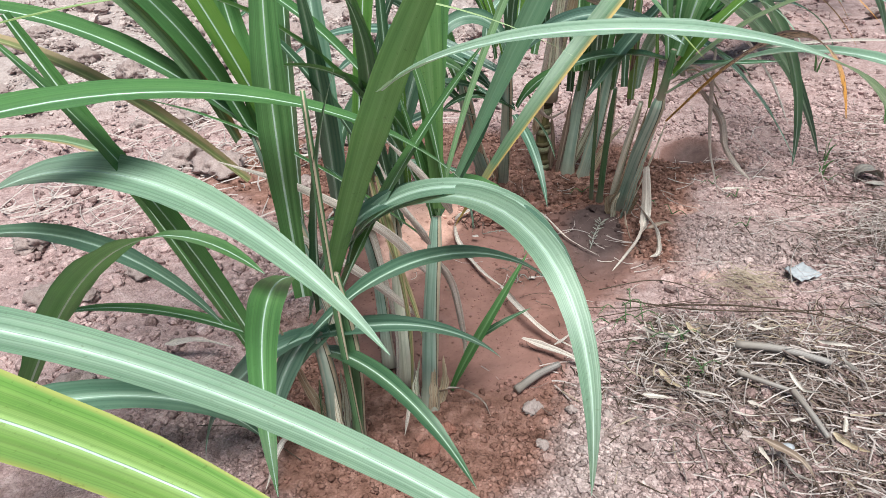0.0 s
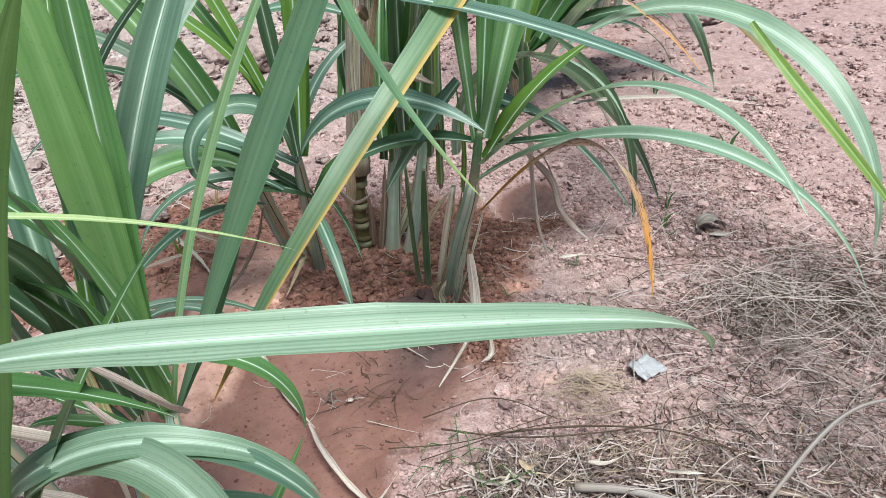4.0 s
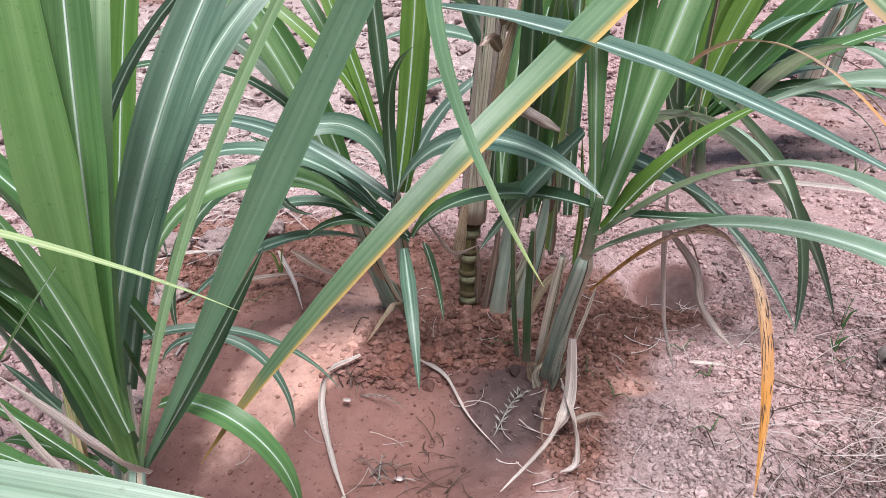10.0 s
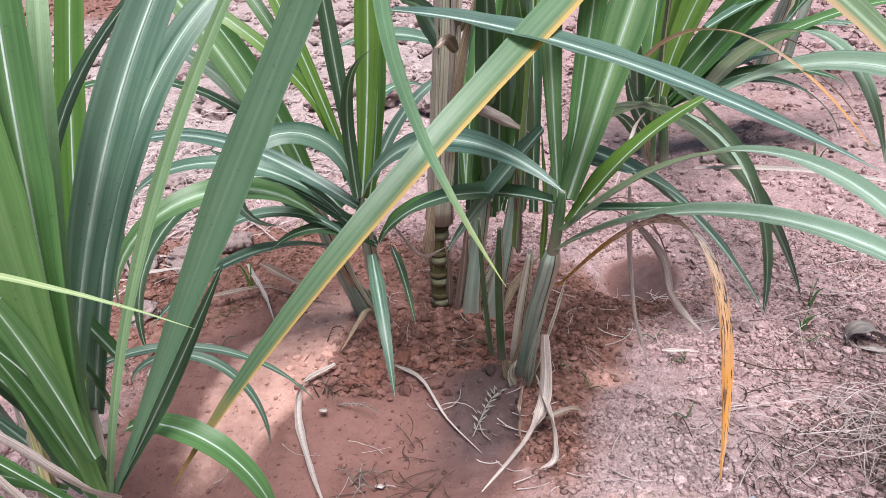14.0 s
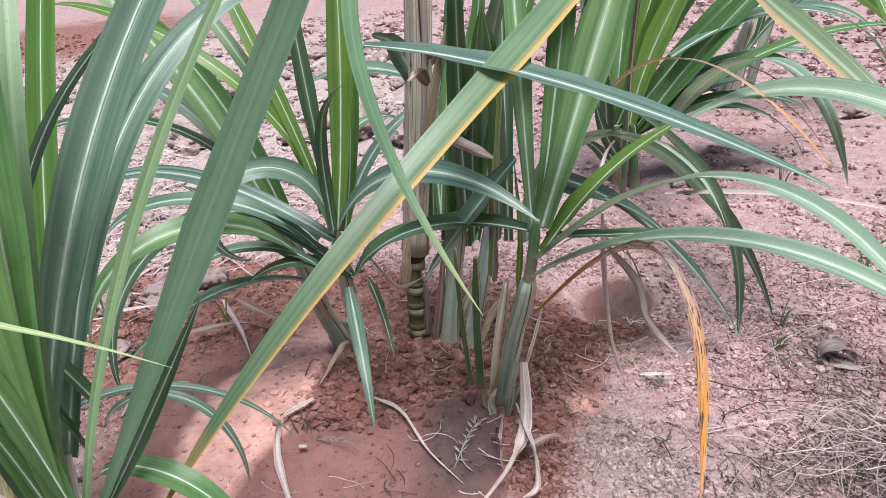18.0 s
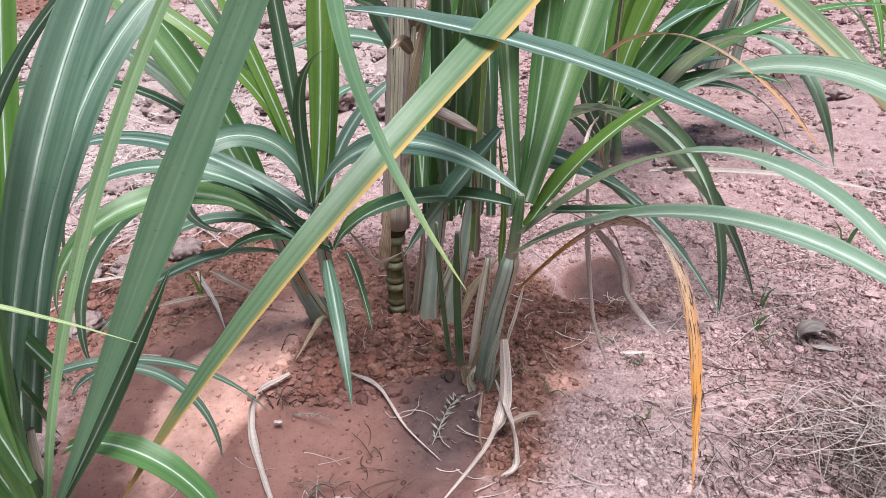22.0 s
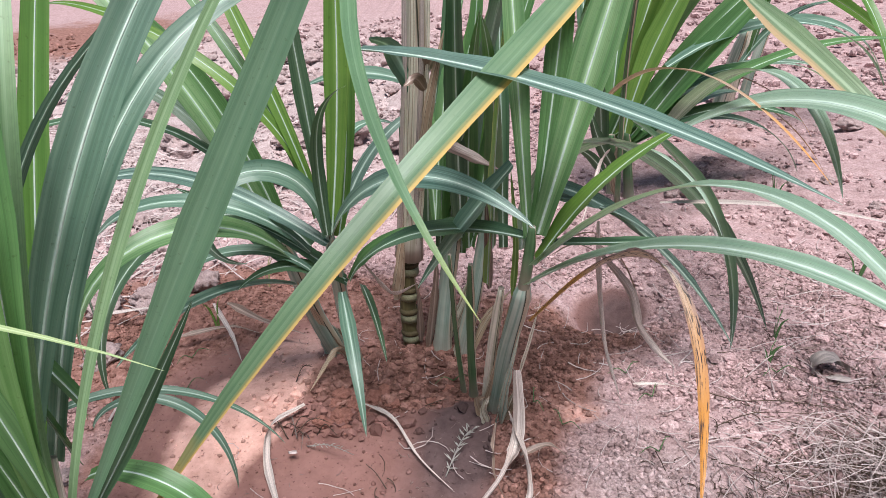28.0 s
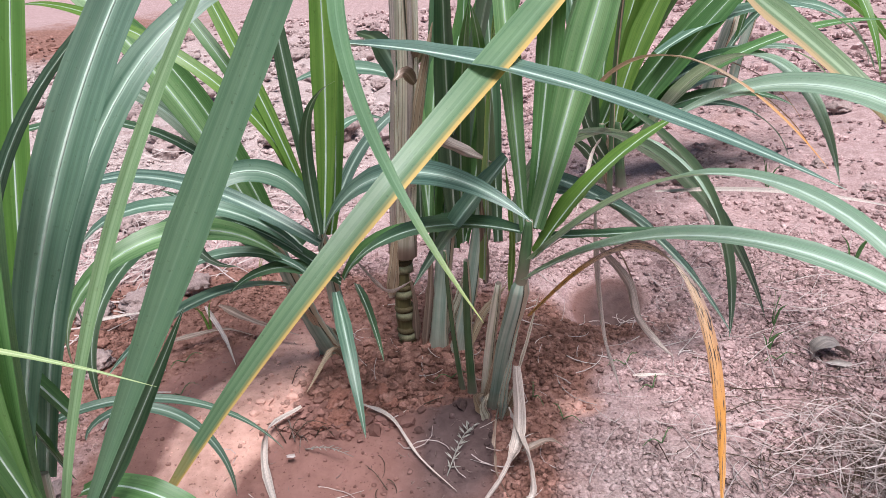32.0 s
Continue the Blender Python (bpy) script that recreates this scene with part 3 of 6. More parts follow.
PLANTS = {}
for key, at, label in (
    ("A", (-0.01, 0.76, 0), "young sugarcane plant with broad upright leaves beside a silted hollow"),
    ("B", (-0.12, 0.68, 0), "low sugarcane shoot with arching white-ribbed leaves"),
    ("G", (-0.16, 0.85, 0), "sugarcane stalk with half-dry yellowing leaves"),
    ("L", (0.10, 1.42, 0), "leaning sugarcane shoot with a rosette of arching leaves"),
    ("C", (0.21, 1.45, 0), "tall sugarcane with a bare ringed cane and dry sheaths"),
    ("D", (0.34, 1.27, 0), "sugarcane clump with a striped upright fan and dry orange leaf"),
    ("E", (0.67, 2.10, 0), "bushy sugarcane clump with arching pale leaves and dry brown ones"),
    ("F", (1.11, 2.77, 0), "far sugarcane clump with grey-green sheaths on open soil"),
    ("S", (0.018, 0.774, 0), "small sugarcane shoot beside a silted hollow"),
    ("N", (-0.58, 0.60, 0), "sugarcane plant with long leaves reaching over the path"),
):
    PLANTS[key] = thing("sugarcane_plant", at, label, "sugarcane", "row of sugarcane plants")


def P(key, *xyz):
    """A place in the world as seen from the plant's own base."""
    return tuple(np.subtract(xyz, PLANTS[key].location))


def stem(key, points, radius, mat="waxy", **more):
    return stalk(PLANTS[key], [P(key, *q) for q in points], radius, mat, **more)


def leaf(key, mat, base, way, bend, turn, length, width, roll=0, **more):
    return blade(PLANTS[key], mat, P(key, *base), *way, bend, turn, length, width, roll, **more)


stem("A", [(-0.012, 0.742, -0.01), (-0.002, 0.77, 0.12), (0.014, 0.803, 0.26)], 0.0118)
stem("A", [(-0.045, 0.80, -0.01), (-0.05, 0.86, 0.13), (-0.05, 0.90, 0.26)], 0.011, "pale")
stem("A", [(-0.075, 0.84, -0.01), (-0.085, 0.90, 0.1), (-0.10, 0.925, 0.19)], 0.0095, "waxy")
stem("B", [(-0.13, 0.69, -0.01), (-0.12, 0.675, 0.1), (-0.12, 0.665, 0.19)], 0.011)
stem("B", [(-0.10, 0.68, -0.01), (-0.085, 0.67, 0.15), (-0.09, 0.665, 0.27)], 0.009, "green")
stem("B", [(-0.09, 0.655, -0.01), (-0.09, 0.645, 0.25), (-0.078, 0.612, 0.49)], 0.0045, "green")
stem("G", [(-0.13, 0.85, -0.01), (-0.165, 0.85, 0.18), (-0.205, 0.85, 0.36)], 0.0125)
stem("L", [(0.092, 1.435, -0.015), (0.065, 1.40, 0.10), (0.045, 1.36, 0.245)], 0.0165)
stem("L", [(0.118, 1.415, -0.012), (0.124, 1.34, 0.13), (0.13, 1.275, 0.30)], 0.012)
stem("C", [(0.255, 1.435, -0.01), (0.275, 1.43, 0.15), (0.31, 1.42, 0.34)], 0.015)
stem("C", [(0.285, 1.425, -0.01), (0.315, 1.42, 0.12), (0.345, 1.42, 0.28)], 0.013)
stem("D", [(0.338, 1.295, -0.025), (0.352, 1.235, 0.12), (0.369, 1.188, 0.225), (0.376, 1.18, 0.262)], 0.0115, taper=0.95)
stem("D", [(0.372, 1.185, 0.24), (0.378, 1.17, 0.29), (0.383, 1.158, 0.345)], 0.0075, "green")
stem("D", [(0.324, 1.302, -0.02), (0.335, 1.25, 0.12), (0.349, 1.203, 0.245)], 0.0075, "pale")
stem("D", [(0.308, 1.325, -0.02), (0.308, 1.28, 0.12), (0.312, 1.24, 0.26)], 0.0068, "green")
stem("D", [(0.294, 1.335, -0.02), (0.288, 1.29, 0.12), (0.286, 1.25, 0.27)], 0.0044, "green")
stem("E", [(0.66, 2.11, -0.01), (0.655, 2.11, 0.08), (0.65, 2.10, 0.16)], 0.014, "green")
stem("E", [(0.66, 2.05, -0.01), (0.645, 1.95, 0.35), (0.63, 1.72, 0.72)], 0.006, "green")
stem("E", [(0.70, 2.10, -0.01), (0.69, 2.09, 0.08), (0.68, 2.08, 0.17)], 0.013, "green")
stem("F", [(1.108, 2.77, -0.01), (1.116, 2.70, 0.15), (1.126, 2.62, 0.30)], 0.020)
stem("F", [(1.15, 2.80, -0.01), (1.16, 2.74, 0.15), (1.18, 2.70, 0.32)], 0.018, "pale")
stem("F", [(1.19, 2.78, -0.01), (1.21, 2.76, 0.15), (1.25, 2.74, 0.34)], 0.016)
stem("N", [(-0.60, 0.62, -0.01), (-0.58, 0.63, 0.2), (-0.56, 0.66, 0.50)], 0.014)
stem("N", [(-0.56, 0.44, -0.01), (-0.53, 0.42, 0.2), (-0.51, 0.36, 0.41)], 0.014)
# bare cane with rings, then pale dry sheaths
stem("C", [(0.208, 1.452, -0.01), (0.205, 1.452, 0.08), (0.214, 1.445, 0.19)], 0.0150, "cane", name="cane", label="bare olive cane")
for z in (0.035, 0.075, 0.115, 0.16):
    x = 0.207 + max(0, z - 0.08) * 0.06
    part("node_ring", tube([P("C", x, 1.451, z + d) for d in (-0.004, 0, 0.004)], [0.0154, 0.0172, 0.0154], 16), NODE, PLANTS["C"])
    part("wax_ring", tube([P("C", x, 1.451, z - 0.012 + d) for d in (-0.006, 0, 0.007)], [0.0151, 0.0156, 0.0152], 16), WAX, PLANTS["C"])
stem("C", [(0.214, 1.446, 0.175), (0.235, 1.415, 0.34), (0.255, 1.375, 0.52), (0.27, 1.33, 0.75)], 0.0185, "pale")
leaf("A", "blue", (-0.049, 0.880, 0.274), (8.3, 72.6, 45.4), 1.75, 53.7, 0.610, 0.0401, 68, waist=0.45)
leaf("A", "blue", (-0.054, 0.909, 0.248), (49.0, 72.1, 96.3), 2.15, -3.8, 0.599, 0.0317, 54, waist=0.45)
leaf("B", "mid", (-0.136, 0.690, 0.225), (70.6, 89.0, 22.0), 2.00, -13.5, 0.475, 0.0382, 32, waist=0.5)
leaf("B", "under", (-0.108, 0.681, 0.227), (-23.4, 68.7, 20.6), 1.94, -5.5, 0.532, 0.0382, -54, rib=False, waist=0.4)
leaf("B", "blue", (-0.121, 0.665, 0.199), (-154.8, -21.6, 55.4), 0.49, 21.2, 0.163, 0.0288, -46)
leaf("S", "mid", (0.018, 0.774, 0.002), (0.0, 72.2, 17.8), 0.50, 29.0, 0.231, 0.0152, 46, rib=False)
leaf("S", "dark", (0.052, 0.784, 0.076), (13.5, 44.1, 28.1), 0.50, 1.5, 0.090, 0.0099, 17, rib=False)
leaf("C", "dark", (0.263, 1.460, 0.182), (47.3, 83.4, 1.3), 0.50, 0.7, 0.505, 0.0299, 25, waist=0.5)
leaf("C", "mid", (0.296, 1.470, 0.166), (32.8, 86.0, 4.9), 0.50, 3.6, 0.522, 0.0285, 55, waist=0.5)
leaf("C", "dark", (0.332, 1.450, 0.184), (58.6, 83.1, 2.0), 0.50, 0.2, 0.500, 0.0283, 24, waist=0.5)
leaf("C", "dark", (0.360, 1.400, 0.206), (85.3, 83.5, 3.2), 2.00, 5.2, 0.475, 0.0271, 10, waist=0.5)
leaf("C", "dark", (0.243, 1.500, 0.185), (19.9, 88.0, 21.0), 1.56, -0.2, 0.338, 0.0329, 45, waist=0.5)
leaf("C", "mid", (0.317, 1.420, 0.218), (-136.9, 89.0, 9.1), 0.88, 0.2, 0.288, 0.0272, 45, waist=0.5)
leaf("C", "dark", (0.286, 1.440, 0.200), (6.7, 86.6, 25.9), 1.05, 0.1, 0.313, 0.0289, 64, waist=0.5)
leaf("C", "mid", (0.197, 1.550, 0.237), (65.8, 56.0, -58.8), 2.00, -2.9, 0.229, 0.0320, 31, waist=0.5)
leaf("E", "dark", (0.655, 2.050, 0.083), (-144.3, 53.2, -26.1), 2.00, -2.4, 0.188, 0.0340, 44)
leaf("E", "dark", (0.629, 2.050, 0.077), (-150.8, 54.5, 41.3), 2.00, 4.6, 0.129, 0.0271, 60)
leaf("E", "lime", (0.659, 2.000, 0.193), (-5.3, 88.2, 31.5), 0.50, 10.9, 0.460, 0.0600, 59, waist=0.5)
leaf("E", "mid", (0.684, 1.950, 0.212), (-15.6, 63.8, 18.2), 0.50, 5.4, 0.433, 0.0600, 64, waist=0.5)
leaf("A", "sage", (0.015, 0.806, 0.253), (28.9, 60.0, 0.5), 1.97, -30.1, 0.637, 0.0319, 67, rib=False, waist=0.14)
leaf("A", "dark", (0.015, 0.806, 0.254), (40.5, 46.0, -11.0), 0.48, -8.0, 0.208, 0.0152, 60, waist=0.3)
leaf("A", "pale", (0.013, 0.806, 0.254), (78.0, 89.1, 48.6), 0.90, 34.3, 0.609, 0.0175, 14, rib=False, waist=0.35)
leaf("A", "pale", (0.014, 0.805, 0.255), (18.4, 75.0, 29.2), 1.09, 5.1, 0.573, 0.0100, 80, rib=False, waist=0.5)
leaf("A", "mid", (0.009, 0.800, 0.261), (-143.1, 82.3, 9.8), 2.00, 1.5, 0.173, 0.0196, -64)
leaf("A", "dark", (-0.033, 0.840, 0.230), (179.7, 74.8, -18.0), 0.82, 0.6, 0.200, 0.0203, -36)
leaf("A", "blue", (-0.053, 0.860, 0.202), (181.5, 61.9, 18.5), 2.00, -2.9, 0.131, 0.0144, -30)
leaf("A", "mid", (-0.050, 0.840, 0.224), (-164.0, 32.5, 82.3), 2.00, -35.7, 0.101, 0.0158, -14)
leaf("L", "dark", (0.139, 1.300, 0.214), (183.4, 44.3, 23.9), 2.00, -6.7, 0.159, 0.0258, -21)
leaf("L", "dark", (0.141, 1.300, 0.208), (-160.9, 45.1, 88.0), 1.34, 2.2, 0.163, 0.0267, -23)
leaf("L", "mid", (0.145, 1.300, 0.212), (0.1, 65.2, 64.8), 0.94, -0.1, 0.151, 0.0266, 25)
leaf("L", "dark", (0.057, 1.380, 0.183), (176.1, 46.0, 32.4), 2.00, -16.4, 0.230, 0.0282, -18)
leaf("L", "teal", (0.113, 1.420, 0.232), (24.7, 69.5, 66.0), 1.56, 2.6, 0.267, 0.0206, 52)
leaf("L", "blue", (0.094, 1.500, 0.261), (65.2, 89.1, 140.4), 1.15, -40.2, 0.223, 0.0220, 21)
leaf("C", "blue", (0.247, 1.550, 0.413), (156.4, 23.7, 54.6), 0.93, 0.1, 0.261, 0.0305, -28)
leaf("C", "dark", (0.218, 1.500, 0.284), (9.7, 92.1, 18.3), 2.04, -8.8, 0.160, 0.0201, 70)
leaf("A", "mid", (0.016, 0.793, 0.294), (47.0, 85.2, 17.3), 1.29, 59.1, 0.526, 0.0352, 43, waist=0.3)
leaf("A", "under", (0.019, 0.792, 0.276), (83.0, 90.7, 51.8), 2.04, 51.3, 0.558, 0.0420, 3, rib=False, waist=0.35)
leaf("A", "bright", (-0.114, 0.980, 0.208), (61.2, 75.3, 12.9), 1.95, 5.0, 0.673, 0.0300, 46, waist=0.5)
leaf("A", "blue", (-0.070, 0.920, 0.348), (31.7, 81.6, 71.4), 1.22, -23.4, 0.438, 0.0113, -65)
leaf("A", "mid", (0.027, 0.790, 0.310), (-154.8, 83.2, 16.7), 2.00, 1.6, 0.206, 0.0192, -51)
leaf("A", "dark", (-0.034, 0.860, 0.255), (98.5, 77.3, -5.5), 0.50, -4.0, 0.349, 0.0197, 24)
leaf("A", "lime", (-0.021, 0.840, 0.263), (81.6, 82.5, 4.9), 2.00, 0.9, 0.204, 0.0094, 40)
leaf("A", "mid", (0.007, 0.860, 0.275), (-10.8, 35.4, 135.8), 0.82, 1.3, 0.193, 0.0242, 13)
leaf("A", "blue", (-0.149, 1.000, 0.199), (16.9, 45.5, 109.6), 0.82, -5.5, 0.305, 0.0118, 25)
leaf("A", "blue", (-0.073, 1.000, 0.211), (25.9, 82.2, 180.3), 0.55, -55.6, 0.222, 0.0125, 22)
leaf("L", "lime", (0.135, 1.270, 0.294), (40.1, 77.8, -12.5), 1.07, 0.0, 0.478, 0.0349, 48, waist=0.45)
leaf("L", "dark", (0.132, 1.270, 0.298), (-105.3, 83.3, -2.0), 0.73, 0.4, 0.447, 0.0225, 29, waist=0.45)
leaf("L", "lime", (0.126, 1.280, 0.294), (156.4, 83.6, 29.2), 0.50, -21.0, 0.505, 0.0226, -33, waist=0.45)
leaf("L", "dark", (0.134, 1.250, 0.303), (-94.1, 85.4, 66.3), 2.00, 58.3, 0.241, 0.0177, -4)
leaf("L", "bright", (0.138, 1.300, 0.280), (62.2, 61.3, -31.2), 0.50, 10.3, 0.491, 0.0265, 12)
leaf("L", "striped", (0.042, 1.360, 0.235), (174.1, 71.5, 38.9), 1.45, -0.3, 0.594, 0.0373, -48, waist=0.45)
leaf("L", "mid", (0.050, 1.380, 0.221), (166.0, 74.1, 56.0), 1.71, -0.2, 0.534, 0.0347, -55)
leaf("L", "lime", (0.110, 1.300, 0.326), (197.4, 89.1, 97.0), 0.77, -58.1, 0.506, 0.0187, -49)
leaf("L", "skylit", (0.018, 1.400, 0.212), (159.2, 78.1, 120.8), 1.26, -6.5, 0.552, 0.0234, -38)
leaf("L", "dark", (0.037, 1.360, 0.229), (153.4, 89.5, 144.8), 0.76, 59.6, 0.669, 0.0194, -23)
leaf("L", "mid", (0.108, 1.310, 0.302), (168.9, 89.0, 66.1), 0.68, -45.9, 0.510, 0.0197, -26)
leaf("L", "blue", (0.130, 1.260, 0.297), (-154.9, 89.1, 258.6), 1.36, 5.2, 0.321, 0.0297, -62)
leaf("L", "teal", (0.128, 1.270, 0.282), (159.1, 26.1, 78.9), 1.71, 6.1, 0.517, 0.0295, -21)
leaf("L", "blue", (0.096, 1.300, 0.257), (-155.2, 57.9, 159.8), 1.10, -58.0, 0.486, 0.0264, -25)
leaf("L", "dark", (0.090, 1.330, 0.252), (-182.5, 62.8, 159.0), 0.73, 58.1, 0.478, 0.0392, -24)
leaf("L", "striped", (0.081, 1.300, 0.234), (-125.7, 56.5, 163.4), 1.46, -36.0, 0.423, 0.0383, -26)
leaf("L", "blue", (0.101, 1.280, 0.237), (-172.8, 51.7, 123.9), 0.87, 7.0, 0.287, 0.0205, -23)
leaf("D", "striped", (0.379, 1.170, 0.327), (101.2, 75.8, 7.1), 2.00, -5.8, 0.445, 0.0287, 0, waist=0.4)
leaf("D", "mid", (0.385, 1.165, 0.332), (66.9, 59.6, -12.2), 0.50, 0.7, 0.452, 0.0324, 12, waist=0.4)
leaf("D", "striped", (0.389, 1.160, 0.335), (19.5, 71.8, 6.1), 2.00, 12.6, 0.435, 0.0492, 54, waist=0.4)
leaf("D", "mid", (0.389, 1.180, 0.326), (45.9, 72.9, 20.7), 0.50, 19.5, 0.456, 0.0334, 16, waist=0.4)
leaf("E", "yedge", (0.601, 1.697, 0.694), (-100.9, -12.6, 38.4), 2.18, -48.9, 1.172, 0.0362, -28, flip=True, rib=False, blunt=3.5, label="green leaf with a yellow edge")
leaf("C", "limetip", (0.256, 1.329, 0.704), (-111.9, -12.2, 20.6), 0.46, 59.6, 0.610, 0.0167, 0, rib=False)
leaf("E", "tanedge", (0.800, 1.741, 0.501), (-96.8, -5.8, 40.8), 1.27, 45.6, 0.607, 0.0431, 18, rib=False)
leaf("E", "straw", (0.599, 1.450, 0.247), (-58.1, 18.3, 14.8), 2.03, -0.8, 0.362, 0.0097, 25, rib=False, fold=0.5, label="dry pinkish leaf strip")
leaf("A", "mid", (0.007, 0.812, 0.264), (189.5, 88, 91.1), 1.42, 2.2, 0.289, 0.0447, 25)
leaf("A", "mid", (0.008, 0.808, 0.259), (184.3, 73.9, 73.4), 1.45, 1.1, 0.459, 0.034, 30)
leaf("A", "mid", (-0.005, 0.807, 0.229), (178.6, 43.3, 49.8), 1.53, -2.6, 0.529, 0.0205, 20)
leaf("A", "dark", (-0.1, 0.927, 0.166), (307.4, 70.4, 32.7), 1.41, -41.6, 0.46, 0.041, 35)
leaf("A", "blue", (-0.131, 0.911, 0.178), (287.4, 74.9, 27.1), 1.48, -12.2, 0.461, 0.0399, -45)
leaf("B", "skylit", (-0.109, 0.703, 0.239), (1.8, 59.2, 141.5), 1.15, -104.6, 0.558, 0.036, 10)
leaf("B", "blue", (-0.133, 0.693, 0.198), (-5.7, 74, 150.8), 1.41, -7.2, 0.429, 0.036, 15)
leaf("B", "blue", (-0.125, 0.655, 0.197), (4.4, 46.1, 100), 1.6, 2, 0.312, 0.036, 0)
leaf("B", "blue", (-0.132, 0.665, 0.186), (3.2, 12.9, 62.5), 1.46, -0.7, 0.234, 0.0319, 0)
leaf("B", "dark", (-0.145, 0.704, 0.135), (-40.5, 33.1, 83.3), 0.98, -3.8, 0.295, 0.0276, 0)
leaf("B", "blue", (-0.107, 0.667, 0.193), (180, -36.4, 68.4), 1.37, 3.3, 0.215, 0.0515, -20)
leaf("B", "mid", (-0.126, 0.665, 0.265), (271, 36.6, 72.7), 1.54, 17, 0.368, 0.0347, 0)
leaf("B", "blue", (-0.125, 0.655, 0.197), (176.6, -19.9, 58.7), 1.02, 15.5, 0.259, 0.051, -10)
leaf("B", "mid", (-0.17, 0.629, 0.18), (177.3, 72.9, 25.5), 1.51, -1.6, 0.433, 0.041, 5)
leaf("B", "mid", (-0.184, 0.726, 0.126), (181.1, 31.5, 52.1), 1.5, -0.3, 0.319, 0.0238, 0)
leaf("E", "yellow", (0.805, 1.250, 0.417), (-65.9, -40.6, 14.5), 2.00, 40.0, 0.402, 0.0181, 56, rib=False)
leaf("B", "skylit", (-0.079, 0.690, 0.268), (-24.5, 74.5, 151.8), 1.09, 35.7, 0.328, 0.0280, 23)
leaf("N", "skylit", (-0.524, 0.742, 0.327), (-23.2, 28.8, 69.2), 1.36, -11, 0.63, 0.0546, 10)
leaf("N", "mid", (-0.46, 0.637, 0.148), (-14.8, 52.9, 54.5), 1.65, -31.2, 0.579, 0.0592, -10)
leaf("N", "skylit", (-0.496, 0.428, 0.412), (-13.1, 9.8, 46.8), 1.46, -8.2, 0.749, 0.0347, 0)
leaf("N", "yellow", (-0.509, 0.326, 0.432), (-12.6, 18.2, 44.4), 1.47, -6.6, 0.609, 0.0567, 0)
leaf("N", "blue", (-0.551, 0.534, 0.152), (16.6, 15.9, 88.1), 1.57, 3.8, 0.433, 0.0539, 0)
leaf("N", "blue", (-0.594, 0.691, 0.276), (-9.8, 29.8, 85.1), 1.5, -4.5, 0.45, 0.0419, 0)
leaf("N", "mid", (-0.533, 0.554, 0.444), (6.3, 18.2, 70.8), 1.57, 16.3, 0.665, 0.0569, 0)
leaf("B", "skylit", (-0.01, 0.609, 0.487), (-45.2, 36.5, 88.8), 0.89, 101.2, 0.576, 0.028, 10)
leaf("N", "palethin", (-0.489, 0.591, 0.524), (6.3, 13.4, 47.7), 1.67, 8.7, 0.693, 0.014, 0, rib=False)
leaf("G", "mid", (-0.419, 0.78, 0.535), (-1.5, -68, 3.4), 1.49, -1.9, 0.561, 0.0341, 0)
leaf("G", "tanedge", (-0.227, 0.847, 0.354), (181.6, 72.7, 81), 1.47, 0.8, 0.457, 0.0385, -15, rib=False)
leaf("G", "mid", (-0.207, 0.85, 0.359), (180.3, 71.6, 73.5), 1.53, 0.6, 0.427, 0.0414, -20)
leaf("G", "mid", (-0.201, 0.852, 0.359), (190, 50.7, 75.6), 1.33, 2.4, 0.55, 0.0567, 0)
leaf("G", "lime", (-0.173, 0.861, 0.325), (202.8, 74.5, 20.9), 1.5, -0, 0.505, 0.0406, -50)
leaf("G", "dryleaf", (-0.222, 0.839, 0.303), (176.2, 45.5, 63.4), 1.53, -0.9, 0.587, 0.032, 0, rib=False, fold=0.4)
leaf("G", "tanedge", (-0.464, 0.764, 0.406), (-3.5, 0.6, 69.6), 1.48, -1, 0.227, 0.0223, 0, rib=False)
leaf("C", "teal", (0.189, 1.274, 0.525), (-41.5, 3.1, 26.2), 0.98, 14.8, 0.534, 0.0545, 0)
leaf("D", "dark", (0.382, 1.171, 0.324), (173.9, 14.4, 64.1), 1.47, -0.1, 0.227, 0.0532, 0)
leaf("D", "lime", (0.388, 1.156, 0.303), (-0.8, 58.4, 32.6), 1.41, 1.4, 0.215, 0.0532, 0)
leaf("D", "skylit", (0.386, 1.164, 0.295), (-52.2, 44.3, 82.4), 1.85, -31.3, 0.551, 0.0346, 0)
leaf("D", "skylit", (0.377, 1.154, 0.276), (-30, 39, 110.8), 1.19, -4.6, 0.6, 0.0407, 0)
leaf("D", "teal", (0.42, 1.317, 0.333), (14.7, -13.4, 47.8), 0.5, -10.4, 0.419, 0.0471, 20)
leaf("D", "teal", (0.426, 1.257, 0.402), (44.1, 11.4, 80.7), 0.5, -36.6, 0.611, 0.0523, -15)
leaf("D", "blue", (0.512, 1.272, 0.427), (28.7, -35.1, 55), 1.19, 8.1, 0.493, 0.0331, 0)
leaf("D", "dark", (0.395, 1.172, 0.318), (4.4, -4.7, -0.9), 1.5, 7.3, 0.178, 0.0267, 0)
leaf("D", "blue", (0.363, 1.179, 0.41), (182.1, -49, 8.2), 1.51, -1.4, 0.186, 0.0493, -10)
leaf("L", "blue", (0.061, 1.337, 0.188), (224.4, 30.8, 65.8), 1.07, 4, 0.281, 0.0351, 0)
leaf("L", "blue", (0.138, 1.272, 0.209), (284.5, -7.2, 59.2), 1.5, 0.1, 0.213, 0.0201, 0)
leaf("L", "dark", (0.161, 1.301, 0.204), (-71.4, 2.4, 56.8), 1.5, 1.4, 0.143, 0.0205, -40)
